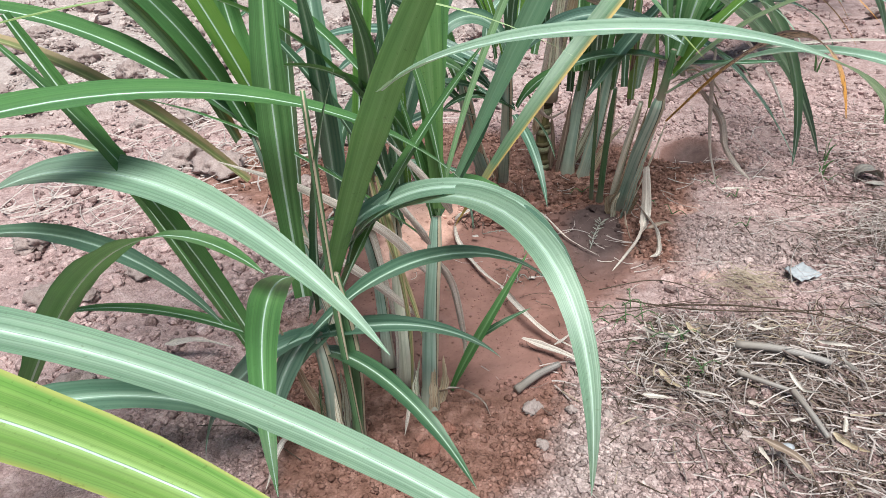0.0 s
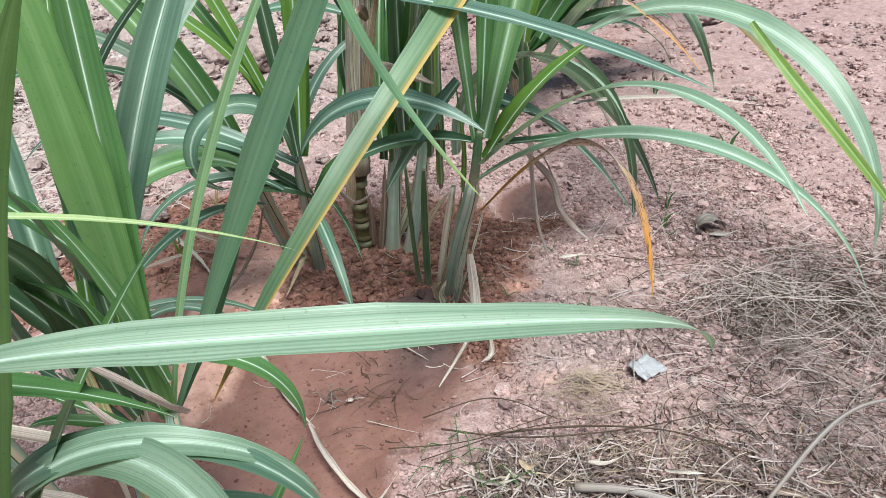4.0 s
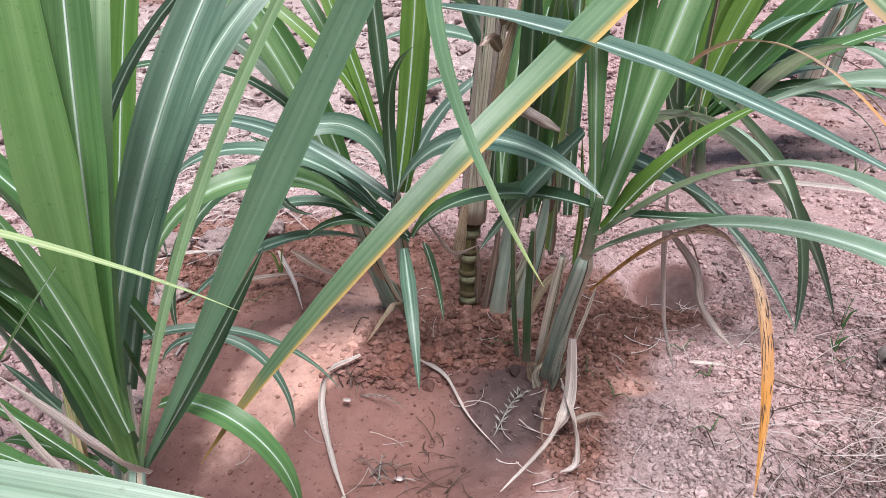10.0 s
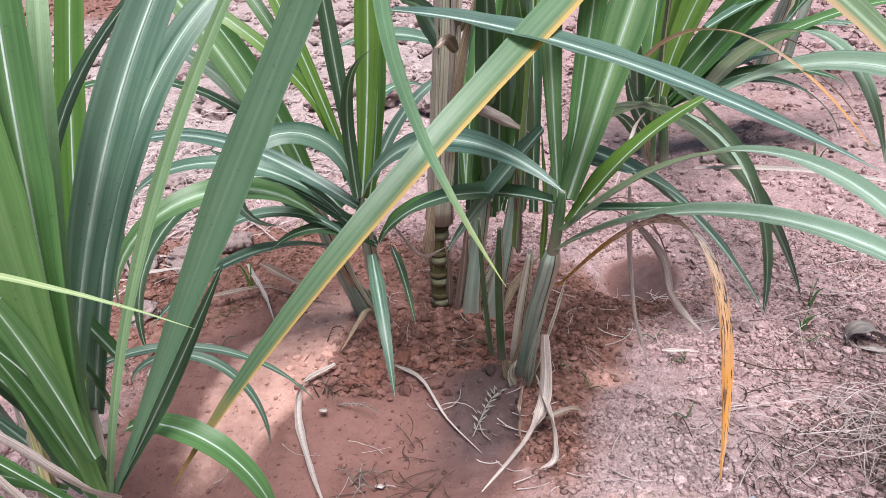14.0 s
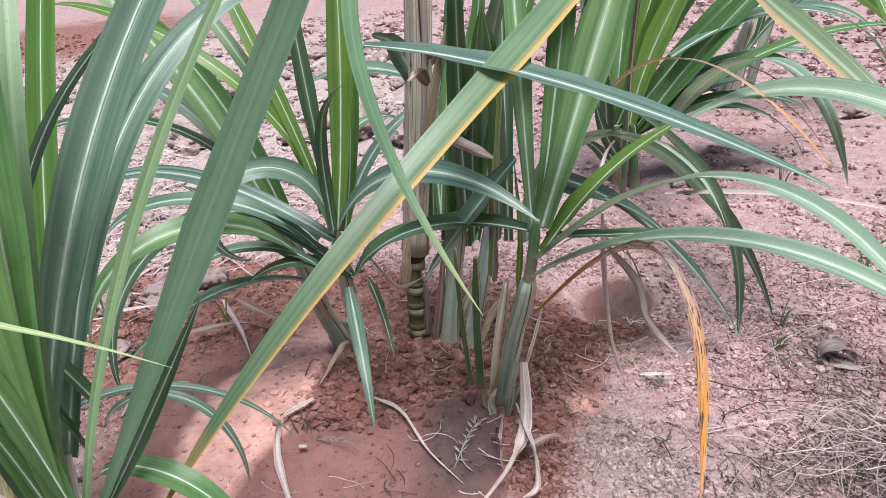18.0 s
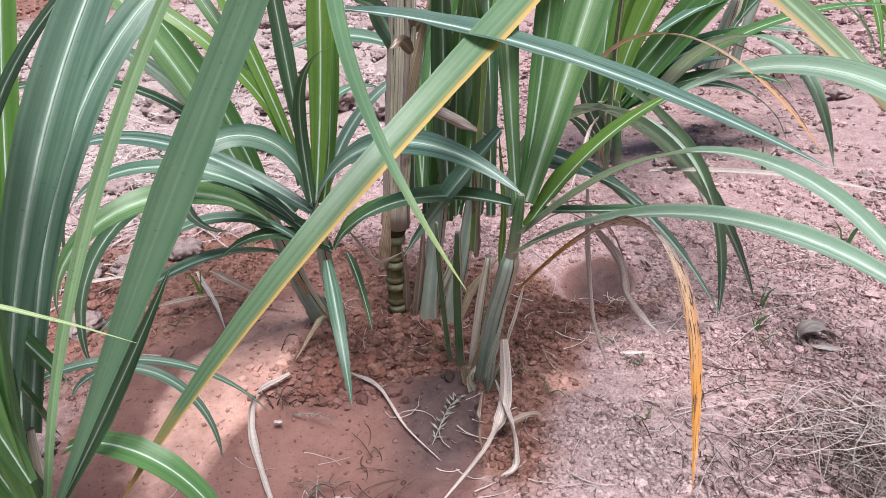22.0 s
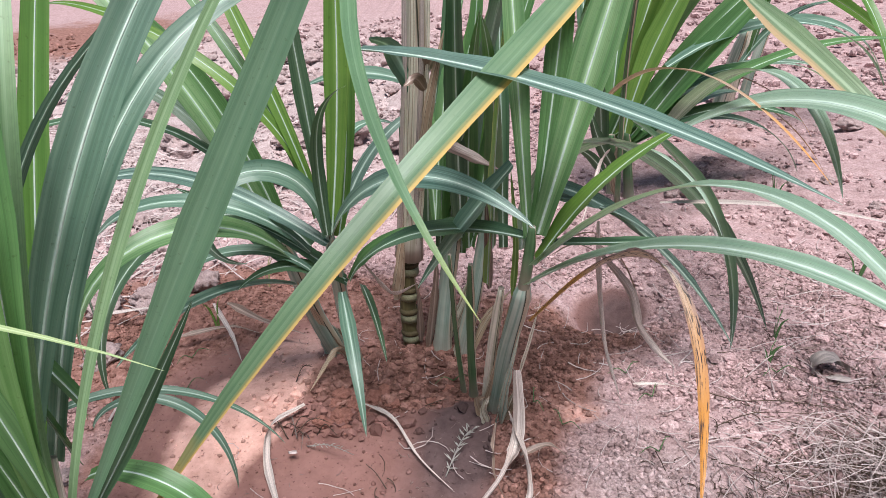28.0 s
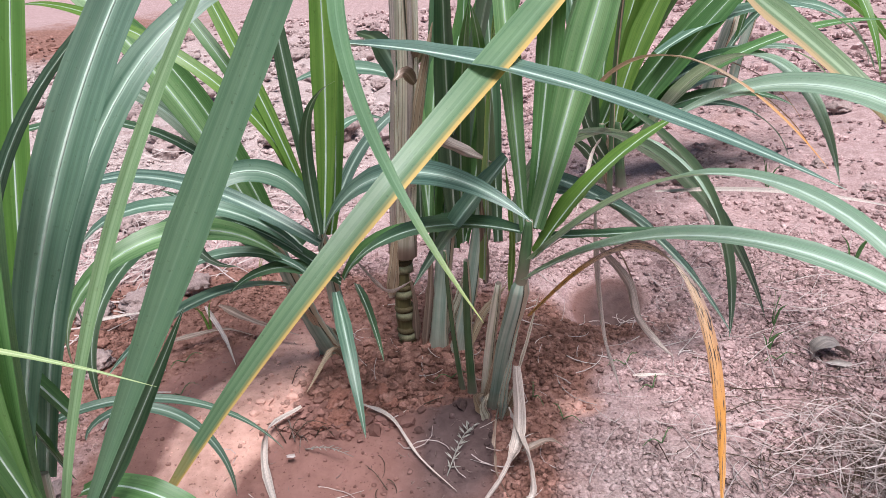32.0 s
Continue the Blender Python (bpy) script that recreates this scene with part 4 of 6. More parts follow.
leaf("L", "teal", (0.128, 1.274, 0.275), (-38.8, 66, 99.9), 1.04, 6.9, 0.368, 0.0397, 40)
leaf("C", "striped", (0.261, 1.394, 0.244), (73.7, 73.3, 25.9), 1.45, -7.2, 0.358, 0.0383, -30)
leaf("C", "mid", (0.276, 1.394, 0.244), (65.3, 70.4, 21.8), 1.47, -1.7, 0.452, 0.0378, -25)
leaf("C", "striped", (0.289, 1.395, 0.244), (61.8, 69.3, 22.1), 1.47, -2.4, 0.449, 0.0403, -25)
leaf("C", "bright", (0.303, 1.395, 0.243), (60.7, 68.7, 18.3), 1.5, 2.7, 0.473, 0.0386, -25)
leaf("C", "striped", (0.263, 1.394, 0.245), (99.8, 75.4, 23.2), 1.49, 6.1, 0.416, 0.0395, 45)
leaf("E", "lime", (0.651, 2.104, 0.159), (24.4, 75.6, 19.5), 1.52, 1, 0.774, 0.058, 45)
leaf("E", "mid", (0.648, 2.103, 0.151), (-21.1, 70.1, 31), 1.32, 0.2, 0.678, 0.0573, -70)
leaf("E", "mid", (0.667, 2.099, 0.155), (0.6, 53.6, 27.8), 1.53, 1.1, 0.782, 0.058, 50)
leaf("E", "mid", (0.668, 2.098, 0.145), (10, 46.3, 101.6), 1.43, -1, 0.578, 0.0547, 10)
leaf("E", "skylit", (0.67, 2.096, 0.138), (23.5, 32.5, 77.3), 1.47, 0.9, 0.761, 0.0529, 5)
leaf("E", "skylit", (0.727, 2.072, 0.112), (-69.3, 50.1, 97.9), 1.61, -25.8, 0.858, 0.0549, -5)
leaf("E", "skylit", (0.636, 1.63, 0.28), (-52.4, 39.4, 127.3), 1.3, -17.2, 0.833, 0.0545, 20)
leaf("E", "drypink", (0.617, 2.114, 0.218), (-81.7, 34.4, 60), 1.23, 3.6, 0.89, 0.018, -10, rib=False, fold=0.5, label="dry brown drooping leaf")
leaf("E", "dark", (0.628, 2.091, 0.107), (248.5, 76.1, 22.9), 1.49, -2.2, 0.298, 0.0386, -15)
leaf("D", "dryorange", (0.379, 1.149, 0.229), (-59.5, 48.6, 80.7), 1.8, -47.8, 0.565, 0.0185, -35, rib=False, blunt=3.6, fold=0.5, slim=0.45, label="dry orange leaf with black streaks")
leaf("E", "mid", (0.644, 2.104, 0.156), (66.8, 75.9, 21), 1.51, 1.9, 0.764, 0.0529, 0)
leaf("E", "lime", (0.665, 2.099, 0.153), (-18.9, 73.9, 24.9), 1.46, 0, 0.738, 0.058, -85)
leaf("E", "mid", (0.684, 2.092, 0.143), (0.4, 54.3, 36.6), 1.52, 0.8, 0.788, 0.0553, 30)
leaf("E", "dark", (0.617, 2.104, 0.143), (107.6, 75.5, 19), 1.52, -3.1, 0.53, 0.0465, -10)
leaf("E", "dark", (0.678, 2.09, 0.132), (0.1, 30.4, 62), 1.5, -0.1, 0.435, 0.0538, 20)
leaf("E", "blue", (0.664, 2.099, 0.153), (7.7, 15.6, 84.3), 1.6, 5.6, 0.556, 0.0504, 10)
leaf("E", "blue", (0.719, 1.918, 0.351), (2.5, 32.2, 100.5), 1.43, -1.7, 0.525, 0.0546, 10)
leaf("C", "dark", (0.299, 1.391, 0.229), (271, 75.8, 22), 1.5, 5, 0.489, 0.0385, 40)
leaf("C", "mid", (0.345, 1.418, 0.197), (278.6, 73.7, 31.8), 1.45, -20.1, 0.428, 0.039, 45)
leaf("C", "blue", (0.314, 1.399, 0.295), (296.8, 76.3, 25.7), 1.49, 2.7, 0.446, 0.0407, 20)
leaf("D", "yellow", (0.332, 1.201, 0.252), (71.1, 76, 21.8), 1.5, -0.2, 0.45, 0.0393, -60)
leaf("E", "drypink", (0.631, 2.14, 0.274), (4, 12.1, 71.3), 0.97, -9.2, 0.645, 0.014, -10, rib=False, fold=0.5, label="dry brown drooping leaf")
leaf("E", "drypink", (0.611, 2.14, 0.269), (5.8, 14.5, 74.8), 1.34, -3.1, 0.626, 0.011, -10, rib=False, fold=0.5, label="dry brown drooping leaf")
leaf("E", "straw", (0.596, 2.139, 0.239), (4.6, 22.5, 63.7), 1.42, -1.1, 0.493, 0.01, -10, rib=False, fold=0.5)
leaf("E", "mid", (0.687, 2.09, 0.139), (0.5, 51.3, 9.9), 1.51, 1.6, 0.773, 0.058, 50)
leaf("E", "under", (0.67, 2.099, 0.155), (63.2, 75.8, 20.9), 1.51, 1.9, 0.764, 0.058, 10, rib=False)
leaf("E", "blue", (0.67, 2.095, 0.137), (26.6, 21.7, 44.7), 1.54, 11.8, 0.5, 0.0547, 0)
leaf("E", "mid", (0.684, 2.089, 0.136), (1.2, 37.2, 47.3), 1.56, 1.4, 0.671, 0.0527, 15)
leaf("E", "skylit", (0.387, 1.403, 0.2), (-32.6, 88, 149.8), 1.19, -24.3, 0.454, 0.038, -25)
leaf("D", "teal", (0.422, 1.326, 0.313), (-0.5, -10.3, 42.8), 1.44, -1.6, 0.179, 0.058, 0)
leaf("C", "mid", (0.312, 1.42, 0.201), (35.8, 75.6, 18.6), 1.5, 1.3, 0.54, 0.0415, 0)
leaf("C", "striped", (0.279, 1.42, 0.197), (288.6, 75.4, 32), 1.47, 8.1, 0.328, 0.0411, 30)
leaf("C", "mid", (0.309, 1.42, 0.198), (273.7, 75.6, 26.4), 1.49, 7.9, 0.411, 0.0385, 30)
leaf("A", "blue", (-0.136, 0.974, 0.192), (103.6, 74, 25.4), 1.46, -1.5, 0.563, 0.0373, 0)
leaf("A", "mid", (-0.037, 0.914, 0.244), (257.2, 76.2, 25.9), 1.47, -3.8, 0.435, 0.0373, -35)
leaf("A", "mid", (-0.014, 0.908, 0.314), (180.1, 61.9, 58.8), 1.49, -0, 0.462, 0.0346, 0)
leaf("A", "dark", (-0.039, 0.872, 0.21), (201.6, 73.8, 24.9), 1.45, -0.2, 0.356, 0.0405, -20)
leaf("A", "mid", (-0.172, 0.868, 0.209), (87.9, 76.2, 23), 1.49, -1.6, 0.594, 0.042, -45)
leaf("B", "dark", (-0.121, 0.696, 0.203), (301.1, 76.3, 26.3), 1.5, 5.3, 0.347, 0.0382, 50)
leaf("B", "mid", (-0.116, 0.686, 0.18), (1.9, 66.1, 17.3), 1.15, 6.1, 0.378, 0.0374, 10)
leaf("G", "mid", (-0.193, 0.862, 0.297), (125.8, 75.9, 21), 1.5, -1.3, 0.511, 0.0405, 25)
leaf("E", "lime", (0.678, 2.1, 0.162), (-54.7, 76.6, 27.4), 1.44, 2.1, 0.699, 0.058, -50)
leaf("E", "skylit", (0.652, 2.107, 0.157), (7.4, 34.9, 80.8), 1.5, 5.4, 0.705, 0.0553, 5)
leaf("F", "blue", (1.157, 2.639, 0.307), (5.1, 8.7, 87.7), 1.48, 0.9, 0.528, 0.0519, 25)
leaf("F", "bright", (1.188, 2.598, 0.452), (-2.7, -22, 36.9), 1.51, -0.7, 0.533, 0.0541, -30)
leaf("F", "bright", (1.341, 2.601, 0.481), (284.8, -30.7, 44.3), 1.5, 0.8, 0.435, 0.0368, 0)
leaf("F", "mid", (1.149, 2.634, 0.219), (296.2, 76, 22.2), 1.5, 0.2, 0.394, 0.0401, 10)
leaf("F", "blue", (1.104, 2.627, 0.158), (-0.4, 63.9, 67.8), 1.49, -0.3, 0.369, 0.0385, 15)

# ---- dry leaves and split sheaths still on the plants ----


def shed(key, points, width, mat="dry", roll=0.0, **more):
    return sheath(PLANTS[key], [P(key, *q) for q in points], width, mat, roll, **more)


shed("C", [(0.262, 1.32, 0.40), (0.309, 1.32, 0.379), (0.352, 1.32, 0.357)], 0.020, "straw", 10, name="dry_leaf", label="broken straw-coloured leaf")
shed("C", [(0.243, 1.40, 0.30), (0.262, 1.37, 0.42), (0.29, 1.35, 0.53)], 0.018, "dry", 10)
shed("C", [(0.225, 1.425, 0.20), (0.225, 1.395, 0.33), (0.235, 1.37, 0.47)], 0.016, "pale", -20)
shed("C", [(0.262, 1.38, 0.47), (0.275, 1.355, 0.495), (0.295, 1.33, 0.51)], 0.022, "brown", 40)
shed("C", [(0.262, 1.45, 0.0), (0.30, 1.44, 0.10), (0.335, 1.43, 0.22)], 0.018, "pale", 15)
shed("C", [(0.30, 1.42, 0.0), (0.33, 1.42, 0.07), (0.37, 1.42, 0.12)], 0.016, "dry", -25)
shed("C", [(0.19, 1.44, 0.10), (0.20, 1.425, 0.16), (0.215, 1.42, 0.26)], 0.020, "dry", 20)
shed("C", [(0.222, 1.44, 0.02), (0.225, 1.43, 0.09), (0.222, 1.425, 0.15)], 0.014, "brown", -20)
# pale sheath strips of the tall cane
for dx, mat, w in ((-0.014, "straw", 0.010), (-0.004, "pale", 0.012), (0.008, "straw", 0.009), (0.016, "pale", 0.008)):
    shed("C", [(0.214 + dx, 1.430, 0.19), (0.233 + dx, 1.398, 0.34), (0.253 + dx, 1.357, 0.52), (0.268 + dx, 1.312, 0.74)], w, mat, 6)
shed("C", [(0.262, 1.36, 0.455), (0.252, 1.335, 0.475), (0.238, 1.32, 0.470)], 0.016, "brown", 20)
shed("C", [(0.235, 1.43, 0.0), (0.25, 1.42, 0.10), (0.262, 1.41, 0.2)], 0.016, "brown", 30)
shed("D", [(0.322, 1.285, -0.01), (0.345, 1.235, 0.12), (0.362, 1.205, 0.235)], 0.012, "dry", 10)
shed("D", [(0.352, 1.265, -0.005), (0.375, 1.215, 0.12), (0.395, 1.18, 0.24)], 0.012, "pale", 60)
shed("D", [(0.345, 1.25, 0.0), (0.352, 1.215, 0.09), (0.37, 1.18, 0.20)], 0.013, "waxy", -30)
shed("D", [(0.335, 1.23, 0.23), (0.335, 1.22, 0.29), (0.333, 1.20, 0.37)], 0.012, "brown", 20)
shed("D", [(0.362, 1.20, 0.235), (0.366, 1.19, 0.31), (0.362, 1.20, 0.40)], 0.008, "yellow", 0, name="dry_leaf")
shed("D", [(0.366, 1.20, 0.126), (0.364, 1.17, 0.045), (0.338, 1.105, 0.03), (0.285, 1.042, 0.012)], 0.021, "straw", 15, name="dry_leaf", label="hanging straw-coloured dead leaf")
shed("D", [(0.355, 1.215, 0.05), (0.372, 1.125, 0.04), (0.373, 1.095, 0.012), (0.355, 1.08, 0.012)], 0.013, "straw", 60, name="dry_leaf")
shed("D", [(0.338, 1.215, 0.03), (0.331, 1.135, 0.02), (0.348, 1.085, 0.01)], 0.009, "brown", 50, name="dry_leaf")
shed("D", [(0.462, 1.20, 0.33), (0.467, 1.21, 0.26), (0.474, 1.22, 0.20), (0.483, 1.225, 0.14), (0.497, 1.225, 0.09), (0.508, 1.225, 0.05)], 0.007, "straw", 5, name="dry_leaf", label="thin dangling dry strip")
shed("D", [(0.415, 1.22, 0.30), (0.47, 1.27, 0.27), (0.53, 1.33, 0.20)], 0.010, "straw", 50, name="dry_leaf")
shed("D", [(0.425, 1.30, 0.26), (0.49, 1.36, 0.24), (0.54, 1.40, 0.17), (0.57, 1.42, 0.10)], 0.010, "dry", 50, name="dry_leaf")
shed("D", [(0.50, 1.38, 0.20), (0.545, 1.37, 0.139), (0.560, 1.37, 0.082), (0.592, 1.368, 0.035), (0.618, 1.36, 0.010)], 0.017, "straw", 20, name="dry_leaf", label="grey-pink hanging dead leaf")
shed("D", [(0.42, 1.30, 0.24), (0.46, 1.35, 0.23), (0.50, 1.38, 0.20)], 0.007, "brown", 20, name="dry_leaf")
shed("E", [(0.66, 2.05, 0.15), (0.72, 1.85, 0.18), (0.76, 1.70, 0.11), (0.78, 1.60, 0.03)], 0.013, "straw", 40, name="dry_leaf")
shed("E", [(0.64, 2.05, 0.14), (0.58, 1.85, 0.17), (0.52, 1.68, 0.12)], 0.013, "straw", 40, name="dry_leaf")
shed("E", [(0.67, 2.08, 0.0), (0.65, 2.06, 0.08), (0.66, 2.05, 0.16)], 0.022, "dry", 0)
shed("A", [(0.034, 0.79, 0.27), (0.024, 0.772, 0.299), (-0.002, 0.765, 0.341), (-0.036, 0.76, 0.385)], 0.011, "straw", 10, name="dry_leaf", label="folded straw-coloured leaf")
shed("A", [(0.004, 0.785, 0.23), (-0.005, 0.772, 0.258), (-0.028, 0.768, 0.302), (-0.046, 0.765, 0.36)], 0.010, "straw", 0, name="dry_leaf")
shed("A", [(0.005, 0.785, 0.18), (-0.05, 0.775, 0.26), (-0.14, 0.76, 0.33), (-0.22, 0.75, 0.37)], 0.013, "straw", 40, name="dry_leaf", label="folded straw-coloured leaf")
shed("A", [(-0.02, 0.79, 0.12), (-0.08, 0.77, 0.20), (-0.16, 0.75, 0.28), (-0.24, 0.74, 0.33)], 0.012, "straw", 60, name="dry_leaf")
shed("A", [(0.012, 0.795, 0.20), (0.028, 0.805, 0.15), (0.038, 0.81, 0.06), (0.036, 0.80, 0.012)], 0.012, "straw", 0, name="dry_leaf")
shed("A", [(-0.06, 0.84, 0.30), (-0.04, 0.80, 0.20), (-0.03, 0.77, 0.10), (-0.035, 0.75, 0.01)], 0.010, "dryleaf", 10, name="dry_leaf")
shed("A", [(-0.08, 0.88, 0.32), (-0.05, 0.82, 0.22), (-0.02, 0.78, 0.13), (0.0, 0.75, 0.03)], 0.009, "dryleaf", -20, name="dry_leaf")
shed("A", [(-0.10, 0.88, 0.30), (-0.07, 0.83, 0.20), (-0.05, 0.78, 0.10), (-0.055, 0.74, 0.01)], 0.009, "straw", 20, name="dry_leaf")
shed("A", [(-0.005, 0.75, 0.02), (0.03, 0.745, 0.03), (0.06, 0.735, 0.015), (0.07, 0.715, 0.008)], 0.010, "straw", 40, name="dry_leaf")
shed("A", [(-0.02, 0.73, 0.03), (-0.03, 0.70, 0.05), (-0.04, 0.68, 0.012)], 0.009, "straw", 40, name="dry_leaf")
shed("B", [(-0.13, 0.69, 0.02), (-0.155, 0.68, 0.11), (-0.165, 0.67, 0.20)], 0.014, "dry", 10)
shed("B", [(-0.11, 0.68, 0.02), (-0.09, 0.645, 0.05), (-0.075, 0.62, 0.012)], 0.010, "straw", 30, name="dry_leaf")
shed("B", [(-0.15, 0.68, 0.02), (-0.18, 0.64, 0.05), (-0.20, 0.60, 0.012)], 0.010, "straw", 30, name="dry_leaf")
shed("G", [(-0.20, 0.845, 0.34), (-0.185, 0.83, 0.26), (-0.165, 0.83, 0.17)], 0.012, "dry", 0)
shed("G", [(-0.13, 0.84, 0.0), (-0.15, 0.83, 0.12), (-0.17, 0.83, 0.22)], 0.014, "pale", 20)
shed("L", [(0.085, 1.43, 0.0), (0.07, 1.39, 0.09), (0.055, 1.36, 0.18)], 0.020, "dry", -10)
shed("L", [(0.115, 1.41, 0.0), (0.10, 1.36, 0.06), (0.06, 1.32, 0.015)], 0.012, "dry", 40)
shed("L", [(0.05, 1.37, 0.17), (0.02, 1.39, 0.09), (-0.03, 1.36, 0.03), (-0.09, 1.32, 0.012)], 0.007, "brown", 30, name="dry_leaf")
shed("L", [(0.16, 1.31, 0.24), (0.20, 1.30, 0.19), (0.24, 1.31, 0.20)], 0.010, "straw", 30, name="dry_leaf")

shed("C", [(0.25, 1.39, 0.44), (0.225, 1.345, 0.51), (0.205, 1.285, 0.535)], 0.026, "blue", 30, name="leaf")

for turn in range(7):
    a = turn * 0.9 + 0.3
    x, y = 0.335 + 0.013 * math.cos(a), 1.272 + 0.011 * math.sin(a)
    shed("D", [(x, y, -0.012), (x + 0.012 * math.cos(a) + 0.004, y + 0.012 * math.sin(a) - 0.012, 0.03), (x + 0.010 * math.cos(a) + 0.012, y + 0.006 * math.sin(a) - 0.028, 0.050 + 0.012 * (turn % 3))], 0.013, ("dry", "pale", "waxy")[turn % 3], 50 * turn)
for turn in range(5):
    a = turn * 1.25
    shed("A", [(-0.012 + 0.012 * math.cos(a), 0.745 + 0.010 * math.sin(a), -0.01), (-0.010 + 0.020 * math.cos(a), 0.752 + 0.018 * math.sin(a), 0.03), (-0.006 + 0.017 * math.cos(a), 0.765 + 0.012 * math.sin(a), 0.07)], 0.014, ("dry", "pale")[turn % 2], 50 * turn)
    shed("L", [(0.09 + 0.014 * math.cos(a), 1.435 + 0.010 * math.sin(a), -0.01), (0.085 + 0.019 * math.cos(a), 1.425 + 0.014 * math.sin(a), 0.03), (0.078 + 0.016 * math.cos(a), 1.41 + 0.010 * math.sin(a), 0.07)], 0.016, ("dry", "waxy")[turn % 2], 50 * turn)
    shed("B", [(-0.12 + 0.02 * math.cos(a), 0.68 + 0.02 * math.sin(a), -0.01), (-0.118 + 0.026 * math.cos(a), 0.672 + 0.024 * math.sin(a), 0.05), (-0.115 + 0.022 * math.cos(a), 0.665 + 0.02 * math.sin(a), 0.12)], 0.014, ("dry", "pale", "green")[turn % 3], 50 * turn)

# ---- loose things on the soil ----


def lying(name, points, width, mat, label, category="dead leaf", roll=85.0, group=""):
    """A dead strip on the ground, resting along its own points."""
    root = thing(name, points[0], label, category, group)
    o = Vector(points[0])
    sheath(root, [Vector(q) - o for q in points], width, mat, roll, name="strip")
    return root


lying("dead_leaf", [(0.060, 1.279, 0.022), (0.022, 1.241, 0.02), (0.024, 1.185, 0.0), (0.063, 1.095, -0.008), (0.106, 1.011, 0.004)], 0.013, "straw", "long pale dead leaf curved across a silted hollow")
lying("dead_leaf", [(0.148, 1.287, 0.012), (0.190, 1.264, 0.004), (0.230, 1.201, -0.014), (0.281, 1.137, -0.018)], 0.006, "straw", "thin pale dead leaf in a silted hollow")
lying("dead_leaf", [(0.098, 1.022, 0.004), (0.125, 0.945, 0.012), (0.169, 0.868, 0.012), (0.244, 0.806, 0.012)], 0.009, "straw", "long straw-coloured dead leaf beside dead grass")
lying("dead_leaf", [(0.122, 0.870, 0.012), (0.187, 0.822, 0.014), (0.233, 0.766, 0.012)], 0.010, "straw", "short straw-coloured dead leaf beside dead grass")
lying("dead_leaf", [(-0.421, 0.877, 0.02), (-0.367, 0.872, 0.03), (-0.308, 0.864, 0.02)], 0.012, "straw", "curled dead leaf on cracked soil")
lying("dead_leaf", [(0.367, 1.161, 0.02), (0.404, 1.174, 0.025), (0.431, 1.164, 0.012)], 0.009, "brown", "small curled brown dead leaf")
lying("dead_leaf", [(0.544, 1.313, 0.016), (0.578, 1.306, 0.020), (0.611, 1.306, 0.014)], 0.006, "straw", "bleached leaf sliver on dry crumbs")
lying("dead_leaf", [(-0.129, 1.540, 0.05), (-0.055, 1.498, 0.035), (0.025, 1.465, 0.025)], 0.014, "brown", "grey-brown dead leaf behind leaning shoot")
lying("dead_leaf", [(-0.209, 1.473, 0.02), (-0.119, 1.498, 0.025), (-0.056, 1.481, 0.02)], 0.010, "brown", "dark dead leaf behind leaning shoot")
lying("dead_leaf", [(-0.377, 1.543, 0.03), (-0.281, 1.556, 0.035), (-0.197, 1.567, 0.03)], 0.008, "straw", "pale dead leaf among clods")
lying("dead_leaf", [(-0.168, 1.575, 0.03), (-0.107, 1.474, 0.03), (-0.065, 1.393, 0.022)], 0.009, "straw", "pale dead leaf among clods")
lying("dead_leaf", [(-0.317, 0.932, 0.02), (-0.271, 0.978, 0.02), (-0.243, 1.045, 0.012)], 0.010, "straw", "pale dead leaf beside a hollow")
lying("dead_leaf", [(0.388, 0.641, 0.03), (0.417, 0.598, 0.035), (0.424, 0.546, 0.02)], 0.009, "brown", "flat brown leaf piece on dead grass")


DEADLEAF = plain("grey_dead_leaf", (0.10, 0.075, 0.068), (0.32, 0.26, 0.235), 60.0, 0.8, 0.5, 0.003)
curl = thing("curled_leaf", (0.845, 1.345, 0), "grey curled dead leaf on dry crumbs", "dead leaf")
curl.scale = (0.78, 0.85, 0.8)
sheath(curl, [(-0.036, -0.006, 0.008), (-0.022, 0.0, 0.030), (0.002, 0.004, 0.034), (0.022, 0.0, 0.022), (0.034, -0.008, 0.006)], 0.040, "greydead", 70, name="blade")
sheath(curl, [(-0.030, 0.016, 0.006), (-0.008, 0.014, 0.016), (0.016, 0.018, 0.014), (0.038, 0.010, 0.006)], 0.026, "greydead", 40, name="blade")
sheath(curl, [(0.030, -0.020, 0.006), (0.006, -0.022, 0.010), (-0.018, -0.016, 0.008)], 0.016, "greydead", 80, name="blade")


def rod(name, points, radius, mat, label, category, sides=7, taper=0.6):
    o = Vector(points[0])
    pts = along([Vector(q) - o for q in points], 14)
    rad = [radius * (1 - (1 - taper) * i / 14) * (1 + 0.16 * noise.noise(Vector((i * 0.7, o.x * 20, o.y * 20)))) for i in range(15)]
    ob = link_mesh(name, tube(pts, rad, sides), mat)
    ob.location = o
    return tagged(ob, label, category)


